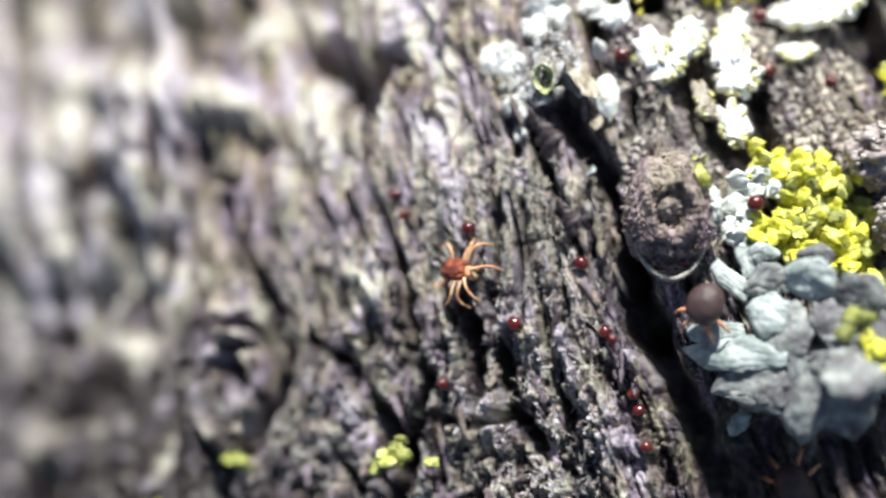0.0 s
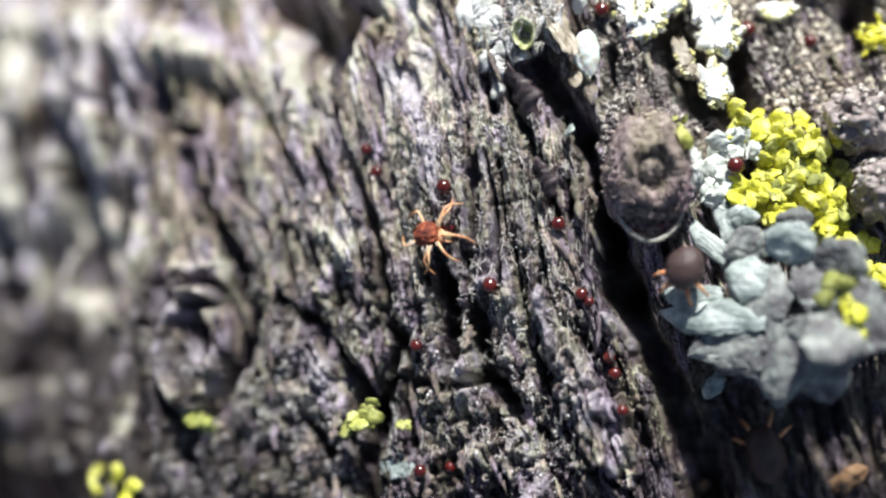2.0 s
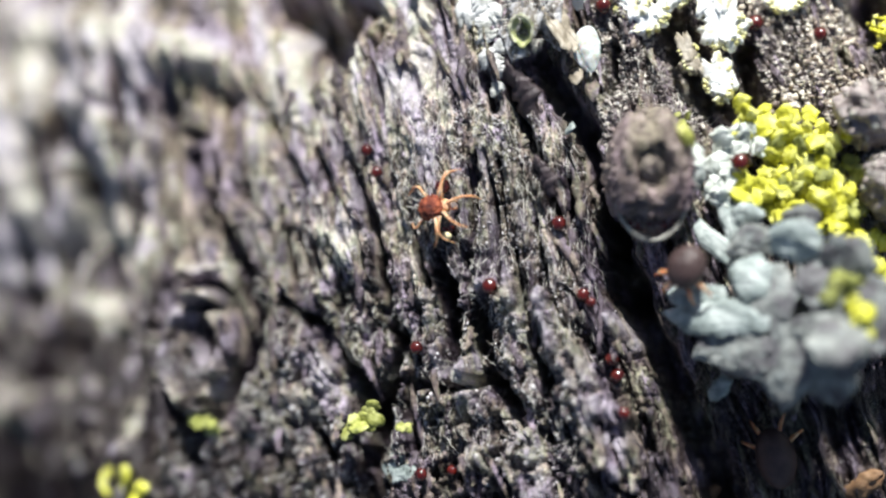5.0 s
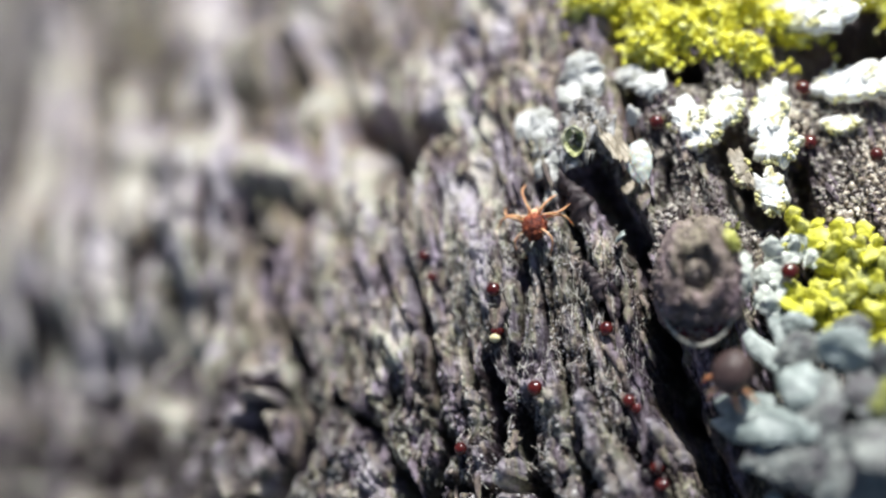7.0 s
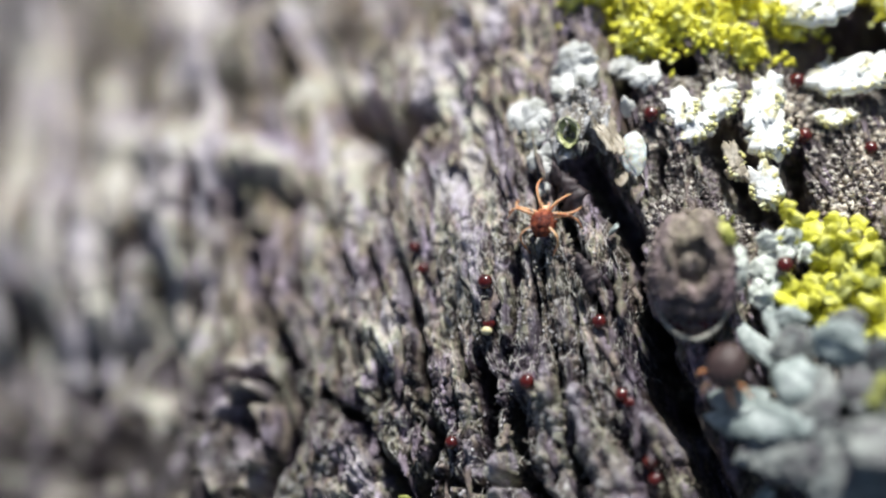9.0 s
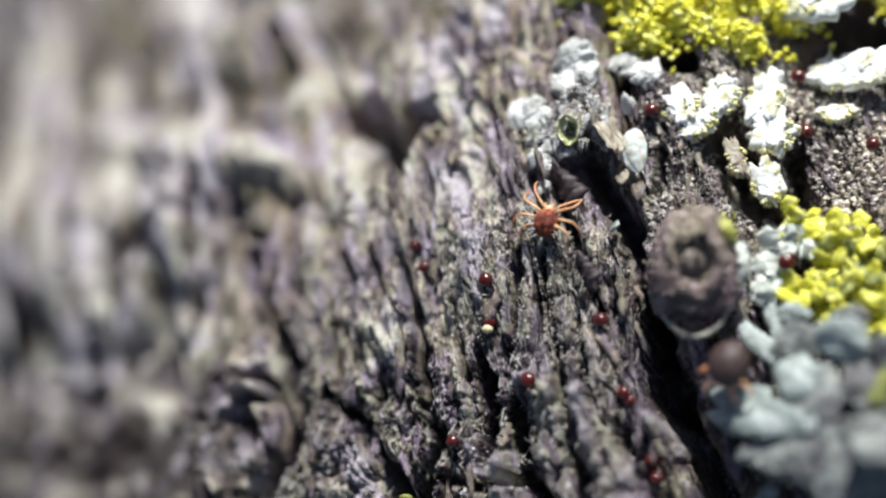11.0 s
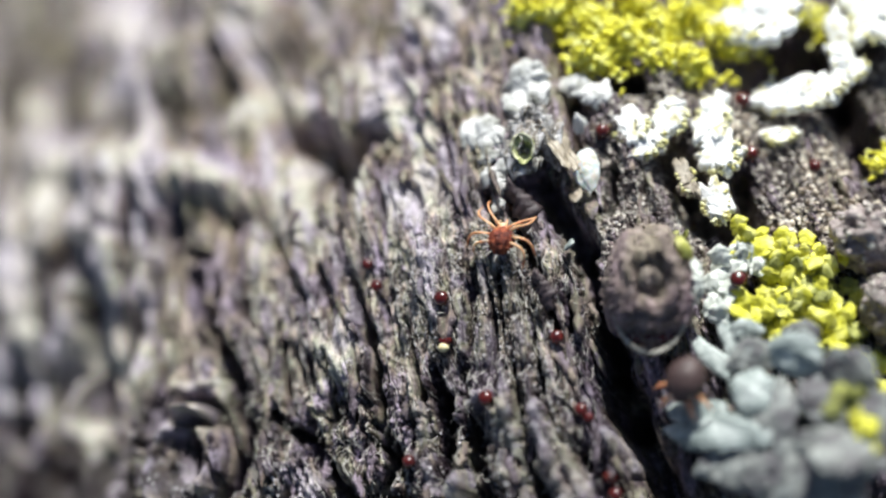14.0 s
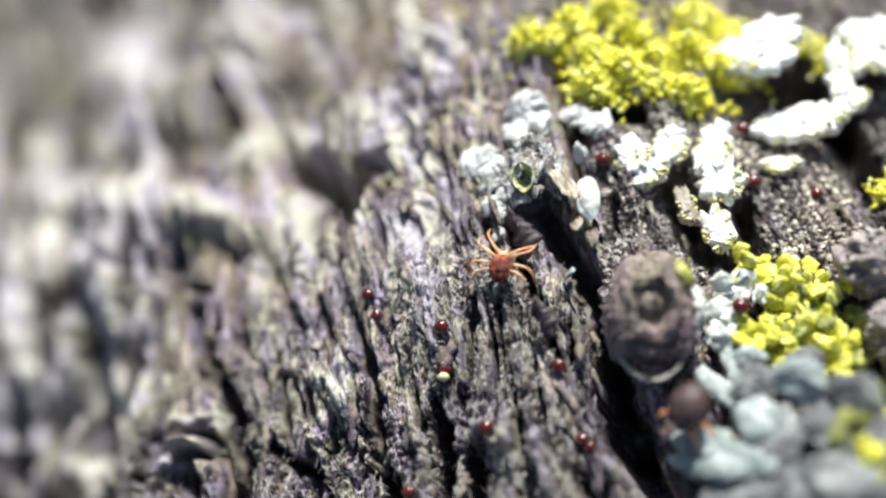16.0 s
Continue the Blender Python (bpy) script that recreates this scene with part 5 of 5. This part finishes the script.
def bark_hairs():
    """Short loose fibres that stand a little off the bark along its grain, as one tangle."""
    r = np.random.default_rng(21)
    n, m = 2600, 6
    x, y = r.uniform(-2.4, 3.1, n), r.uniform(-3.4, 2.2, n)
    an = r.normal(0.16, 0.45, n)
    long = r.uniform(0.1, 0.36, n)
    t = np.linspace(-0.5, 0.5, m)
    bow = r.normal(0, 0.18, n)[:, None] * (t ** 2 - 0.1)
    px = x[:, None] - np.sin(an)[:, None] * t * long[:, None] + np.cos(an)[:, None] * bow * long[:, None]
    py = y[:, None] + np.cos(an)[:, None] * t * long[:, None] + np.sin(an)[:, None] * bow * long[:, None]
    top = surface(x, y)
    pz = np.maximum(surface(px.ravel(), py.ravel()).reshape(n, m), top[:, None] - 0.05) + 0.012 + 0.03 * (0.25 - t ** 2) * 4 * r.random(n)[:, None]
    wide = r.uniform(0.0022, 0.0048, n)[:, None] * np.array([0.5, 1, 1, 1, 0.8, 0.3])
    ring = [(1, 0, 0), (-0.5, 0, 0.87), (-0.5, 0, -0.87)]
    v = np.stack([np.stack([px + wide * (a * np.cos(an)[:, None]), py + wide * (a * np.sin(an)[:, None]), pz + wide * c], -1) for a, _, c in ring], 2)
    f = grid_faces(m, 3, True)
    faces = f[None] + (np.arange(n) * m * 3)[:, None, None]
    tagged(new("bark_fibres", mesh_of("bark_fibres", v.reshape(-1, 3), faces.reshape(-1, 4), FIBRE)), "fine pale loose fibres along the grain of bark", "bark fibre", kind="stuff")


def dark_scale(x, y, turn, size, up):
    def shape(u, v):
        a, b = (u - 0.5) * 2, (v - 0.5) * 2
        w = 0.17 * (1 - np.abs(a) ** 2.5) ** 0.7 * (1 + 0.6 * gn(a * 4, np.sign(b) * 3, 73)) + 0.01
        return b * w + 0.08 * gn(a * 2, b, 74), a * 0.4 * (1 + 0.3 * gn(b * 4, a, 75)), 0.14 * (1 - b * b) + 0.05 * a + 0.05 * gn(a * 7, b * 5, 76)
    ob = part("dark_bark_scale", sheet("dark_bark_scale", 20, 12, shape, 0.035, DARK_FLAKE), None, (x, y, ground(x, y) + up), (20, -15, turn), size)
    tagged(ob, "lifted dark purplish-brown bark scale", "bark scale")


def pale_scrap(name, root, tip, wide, mat, label, category):
    length, turn = laid(root, tip)
    tagged(part(name, thallus(name, length, wide, int(root[0] * 40), mat, 0.2, 0.04), None, root, turn), label, category)


# ---- the walking mite ----
LEGS = {-1: [(10, 0.5), (50, 0.5), (84, 0.48), (136, 0.46)], 1: [(52, 0.42), (78, 0.44), (110, 0.46), (158, 0.46)]}


def walking_mite():
    top = thing("walking_mite", (0.78, -0.2, 2.0), "small orange-red mite with a darker rusty back, walking on bark", "mite")
    def pear(co):
        return Vector((co.x * (1.0 + 0.25 * co.y), co.y, co.z))
    back = part("abdomen", lump("abdomen", (0.185, 0.19, 0.14), RUST, 0.16, 4.5, 4, 1, pear), top, (0, -0.05, 0.2), label="rust-brown mottled back")
    part("forebody", lump("forebody", (0.1, 0.09, 0.075), ORANGE, 0.1, 3.0, 3, 4), top, (0, 0.13, 0.16), label="orange forebody")
    for sx in (-1, 1):
        part("palp", tube("palp", [(sx * 0.05, 0.18, 0.15), (sx * 0.065, 0.25, 0.13), (sx * 0.04, 0.28, 0.08)], [0.02, 0.016, 0.008], ORANGE), top)
    rnd = random.Random(9)
    for k in range(14):
        an = rnd.uniform(0, 6.28)
        x, y = 0.17 * math.cos(an), 0.23 * math.sin(an)
        part("bristle", tube("bristle", [(x, y, 0.06), (x * 1.25, y * 1.25, 0.11), (x * 1.5, y * 1.5, 0.13)], [0.007, 0.005, 0.002], FIBRE, 5), back)
    legs = []
    for sx in (-1, 1):
        for k, (an, reach) in enumerate(LEGS[sx]):
            bend = sx * (0.03, 0.08, -0.08, -0.13)[k]
            me = tube("leg", [(0, 0, 0), (bend * 0.2, reach * 0.22, 0.07), (bend * 0.6, reach * 0.45, 0.09), (bend * 0.9, reach * 0.66, 0.07), (bend * 0.6, reach * 0.85, 0.0), (-bend * 0.5, reach, -0.12)], [0.026, 0.024, 0.02, 0.017, 0.016, 0.008], ORANGE)
            leg = part("leg", me, top)
            s = math.sin(radians(an)) * sx
            legs.append((leg, (s * 0.08, 0.05 + 0.08 * math.cos(radians(an)), 0.17), -an * sx, k, sx))
    return top, legs


# ---- building ----
gall()
grey_lichen()
WHITE = "bright white crusty lichen plate with pale yellow granular margin"
for x, y, wide, long, turn, up, seed in [(3.36, 3.12, 0.25, 0.24, 10, 0.12, 1), (3.62, 2.85, 0.24, 0.18, 30, 0.14, 2), (3.92, 3.32, 0.2, 0.27, 5, 0.2, 3), (4.47, 3.35, 0.22, 0.36, -8, 0.25, 4), (4.58, 2.78, 0.24, 0.28, 10, 0.28, 5),
                                         (4.52, 2.05, 0.17, 0.3, 12, 0.2, 6), (5.2, 5.05, 0.55, 0.36, 12, 0.7, 7), (5.55, 3.98, 0.62, 0.27, 6, 0.22, 8), (6.18, 4.95, 0.14, 0.55, 6, 0.3, 9), (6.3, 4.42, 0.25, 0.18, 30, 0.25, 10),
                                         (6.75, 5.4, 0.38, 0.42, 0, 0.45, 11), (5.35, 3.3, 0.2, 0.13, 0, 0.12, 13)]:
    white_lichen(x, y, wide, long, turn, up, seed, WHITE)
white_lichen(4.13, 2.38, 0.11, 0.27, 15, 0.16, 14, "narrow tan crusty lichen plate with granular margin", 30, PAPER)
for x, y, size, turn, n, seed in [(1.42, 2.82, 0.3, 100, 4, 21), (1.52, 2.43, 0.22, 250, 2, 22), (1.9, 3.56, 0.36, 30, 4, 27), (2.78, 3.66, 0.3, 170, 3, 23), (1.6, 2.08, 0.17, 200, 3, 24), (1.7, 1.77, 0.13, 0, 2, 28),
                                  (2.69, 3.2, 0.13, 180, 1, 29), (0.3, -3.57, 0.17, 0, 4, 25)]:
    z = float(base(np.float64(x), np.float64(y)))
    scrap = thing("lichen_scrap", (x, y, z), "small grey-white leafy lichen scrap on bark", "lichen", group="lichen scraps")
    rnd = random.Random(seed)
    for k in range(n):
        leaf = thallus("lobe", size * 1.25, size * 0.75, seed + k * 3, TIP_LICHEN if y < 0 else PALE_LICHEN, 0.4, 0.035, 0.7)
        part("lobe", leaf, scrap, (rnd.uniform(-0.08, 0.08), rnd.uniform(-0.08, 0.08), 0.16), (rnd.uniform(-14, 14), rnd.uniform(-14, 14), turn + k * 110 + rnd.uniform(-30, 30)), rnd.uniform(0.75, 1.1))

LEAF_PATCHES = [(5.1, 1.45, 0.26, 0.14, 26, 1.0, 0), (5.55, 1.4, 0.24, 0.12, 22, 1.0, 0), (5.84, 1.16, 0.14, 0.14, 16, 1.0, 0), (5.55, 0.9, 0.16, 0.32, 34, 1.0, 1), (6.1, 0.78, 0.26, 0.18, 22, 0.9, 1), (6.03, 0.45, 0.16, 0.12, 14, 0.9, 0),
               (4.85, 0.48, 0.14, 0.14, 18, 1.1, 0), (5.15, 0.38, 0.2, 0.14, 22, 1.1, 0), (5.4, 0.2, 0.12, 0.1, 10, 1.0, 0), (5.55, 0.38, 0.16, 0.1, 16, 1.0, 0), (5.9, 0.16, 0.2, 0.12, 22, 1.1, 0), (6.3, -0.1, 0.22, 0.14, 22, 1.1, 0)]
LEAF_PATCHES += [(6.6, -0.4, 0.22, 0.2, 18, 1.1, 0), (6.75, -0.9, 0.2, 0.2, 12, 1.1, 1), (6.35, 0.3, 0.2, 0.2, 14, 1.0, 1), (5.02, 1.15, 0.16, 0.14, 16, 0.9, 2), (5.25, 0.85, 0.12, 0.2, 14, 0.9, 0), (4.66, 0.55, 0.08, 0.16, 9, 0.9, 2),
               (4.62, 0.2, 0.08, 0.12, 7, 0.9, 2), (5.78, 0.1, 0.12, 0.08, 8, 0.9, 0), (5.4, 1.15, 0.1, 0.1, 8, 0.9, 0), (4.68, 0.9, 0.1, 0.2, 16, 1.1, 2), (4.6, 0.4, 0.1, 0.2, 14, 1.0, 2), (4.85, 1.25, 0.1, 0.1, 8, 1.0, 2)]
LEAF_PATCHES += [(5.75, 0.75, 0.22, 0.2, 20, 1.0, 0), (5.3, 1.35, 0.2, 0.12, 14, 1.0, 0), (6.0, 1.25, 0.15, 0.15, 12, 1.0, 0), (6.15, 0.5, 0.2, 0.15, 14, 1.0, 0), (5.6, 0.55, 0.2, 0.1, 10, 0.9, 1)]
yellow_leaves("yellow_leaf_lichen", LEAF_PATCHES, 1, "bright yellow leafy lichen with small overlapping lobules on bark")
yellow_leaves("yellow_lichen_tuft", [(6.38, -1.2, 0.1, 0.26, 14, 0.9, 0), (6.2, -0.82, 0.14, 0.1, 10, 0.85, 1)], 77, "yellow-green leafy lichen tuft growing over grey lichen", 1.22)
yellow_lichen("yellow_lichen", [(1.9, 4.95), (2.2, 4.9), (2.76, 4.8), (2.8, 4.25), (3.65, 4.38), (4.12, 4.25), (4.1, 5.1), (4.58, 4.82), (3.3, 5.25), (3.22, 4.64), (3.7, 4.8), (4.2, 5.7), (3.0, 5.7), (2.5, 5.35), (4.7, 5.4)],
              1750, 0.22, 0.5, 2, "broad bright yellow granular lichen on bark", 0.44)
yellow_lichen("yellow_lichen", [(5.2, 5.75), (5.7, 5.6), (6.05, 5.3), (6.75, 3.0)], 240, 0.16, 0.22, 3, "yellow-ochre granular lichen between white crusts", 0.34)
TUFT = "small dull yellow-green lichen tuft on bark"
for k, patches in enumerate([[(-0.3, -2.96, 0.1, 0.04, 10, 0.8, 1), (-0.12, -2.87, 0.12, 0.04, 11, 0.85, 1), (0.06, -2.76, 0.06, 0.03, 6, 0.7, 1)], [(0.53, -2.93, 0.08, 0.05, 8, 0.55, 1)], [(-2.73, -3.08, 0.18, 0.05, 12, 0.85, 1)],
                             [(-4.4, -3.98, 0.12, 0.07, 10, 1.1, 0), (-4.62, -4.12, 0.12, 0.06, 8, 1.1, 0)], [(-3.98, -4.2, 0.14, 0.06, 8, 1.0, 0)], [(4.05, 1.4, 0.1, 0.1, 8, 0.6, 1)]]):
    yellow_leaves("yellow_lichen_tuft", patches, 30 + k * 9, TUFT)

EGG_MESH = lump("egg_shell", (0.1, 0.1, 0.085), EGG, 0.015, 2, 4, 1)
EGG_BASE = lump("egg_base", (0.06, 0.06, 0.03), EGG, 0.1, 3, 2, 2)
for x, y, size in [(0.98, 0.35, 0.12), (1.65, -0.98, 0.12), (2.52, -0.08, 0.11), (-0.23, 0.91, 0.1), (-0.09, 0.6, 0.1), (4.82, 3.85, 0.13), (4.95, 2.98, 0.12), 
                   (3.0, 3.0, 0.12), (5.8, 2.88, 0.11), (2.85, -1.02, 0.1), (2.95, -1.12, 0.08), (0.62, -1.85, 0.1), (3.23, -1.86, 0.1), (3.31, -2.08, 0.1), (3.47, -2.58, 0.085), (0.68, -3.58, 0.1), (1.05, -3.5, 0.08), (5.5, 3.3, 0.09)]:
    egg(x, y, size=size)
egg(4.86, 0.82, up=0.5, size=0.13)
egg(1.02, -0.19, size=0.11, husk=True)
brown_mite(4.27, -0.66, 0.6, 160, 0.25, 0.3)
brown_mite(5.28, -3.05, 0.42, 15, 0.27, 0.42)
pale_shell()
curled_flake()
threads()
bark_hairs()
dark_scale(2.0, 1.75, 15, 1.0, 0.1)
dark_scale(2.35, 0.55, 12, 0.7, 0.05)
pale_scrap("lichen_spike", (2.7, 2.92, 1.75), (2.68, 3.14, 2.0), 0.07, PALE_LICHEN, "small upright white lichen spike on bark", "lichen")
pale_scrap("bark_sliver", (2.66, 2.1, 1.7), (2.74, 1.82, 1.86), 0.1, PAPER, "pale papery bark sliver beside a dark hollow", "bark sliver")
pale_scrap("bark_sliver", (2.86, 2.0, 1.55), (2.94, 1.6, 1.75), 0.09, FLAKE, "grey standing bark sliver beside a dark hollow", "bark sliver")
pale_scrap("lichen_knot", (2.58, 1.28, 1.62), (2.7, 1.2, 1.85), 0.1, TIP_LICHEN, "small grey-white lichen knot in a crack", "lichen")
nodule(6.75, 0.65, (0.4, 0.42, 0.5), 0.5)
nodule(6.5, 1.6, (0.45, 0.45, 0.55), 0.5)
tan_scrap(4.32, -3.6, 0.55, -50)
tan_scrap(6.4, -3.35, 1.15, -45)
granules("tan granular lichen crust over bark", GRANULE, 40000, (2.75, 7.4), (0.9, 4.9), (0.006, 0.026), 3, -0.3)
granules("coarse golden-pale granular lichen crust over bark", GOLD, 3600, (4.4, 7.3), (1.3, 3.6), (0.01, 0.042), 5, 0.0)
# pale grains added in place of the bark's small specular glints
granules("tiny pale grains standing in for glints on dark bark", PALE_GRAIN, 8000, (0.2, 3.3), (-2.4, 1.7), (0.005, 0.016), 6)
granules("pale glistening granular crust on dark bark", PALE_GRAIN, 9000, (-3.6, 2.9), (-4.6, -1.9), (0.006, 0.02), 4)
bark_flakes()
mite, mite_legs = walking_mite()

# ---- what moves ----
# time, x, y and heading (degrees, 0 is up the trunk) of the mite
MITE_ROWS = [(0, 0.9, -0.28, -95), (1, 0.88, -0.32, -95), (2.5, 0.86, -0.35, -95), (3.0, 0.83, -0.05, -115), (3.5, 0.85, 0.0, -125), (4.2, 0.87, -0.03, -125),
             (4.8, 0.9, 0.0, -95), (5.3, 1.0, 0.12, -55), (5.8, 1.14, 0.28, -15), (6.3, 1.3, 0.5, 5), (6.5, 1.3, 0.85, 8), (7.0, 1.54, 1.3, 15), (7.5, 1.75, 1.25, 8),
             (8.5, 1.76, 1.25, 5), (10.8, 1.82, 1.21, 3), (13.5, 1.8, 1.22, 3), (16, 1.8, 1.22, 3)]


def mite_at(t):
    ts = [r[0] for r in MITE_ROWS]
    return [float(np.interp(t, ts, [r[k] for r in MITE_ROWS])) for k in (1, 2, 3)]


def motions():
    rows, swing = [], {i: [] for i in range(8)}
    times = [k * 0.1 for k in range(0, 161)]
    going = 0.0
    last = None
    for t in times:
        x, y, head = mite_at(t)
        z = float(base(np.float64(x), np.float64(y))) + 0.16
        rows.append((t, pose(x * MM, y * MM, z * MM, 6, 0, head)))
        if last:
            going += math.hypot(x - last[0], y - last[1]) + abs(head - last[2]) * 0.004
        last = (x, y, head)
        for i, (leg, at, an, k, sx) in enumerate(mite_legs):
            phase = going * 22 + (k % 2) * math.pi + (0 if sx > 0 else math.pi)
            swing[i].append((t, pose(at[0] * MM, at[1] * MM, at[2] * MM, 7 * math.cos(phase), 0, an + 14 * math.sin(phase))))
    walk(mite, rows)
    for i, (leg, *_) in enumerate(mite_legs):
        walk(leg, swing[i])


motions()
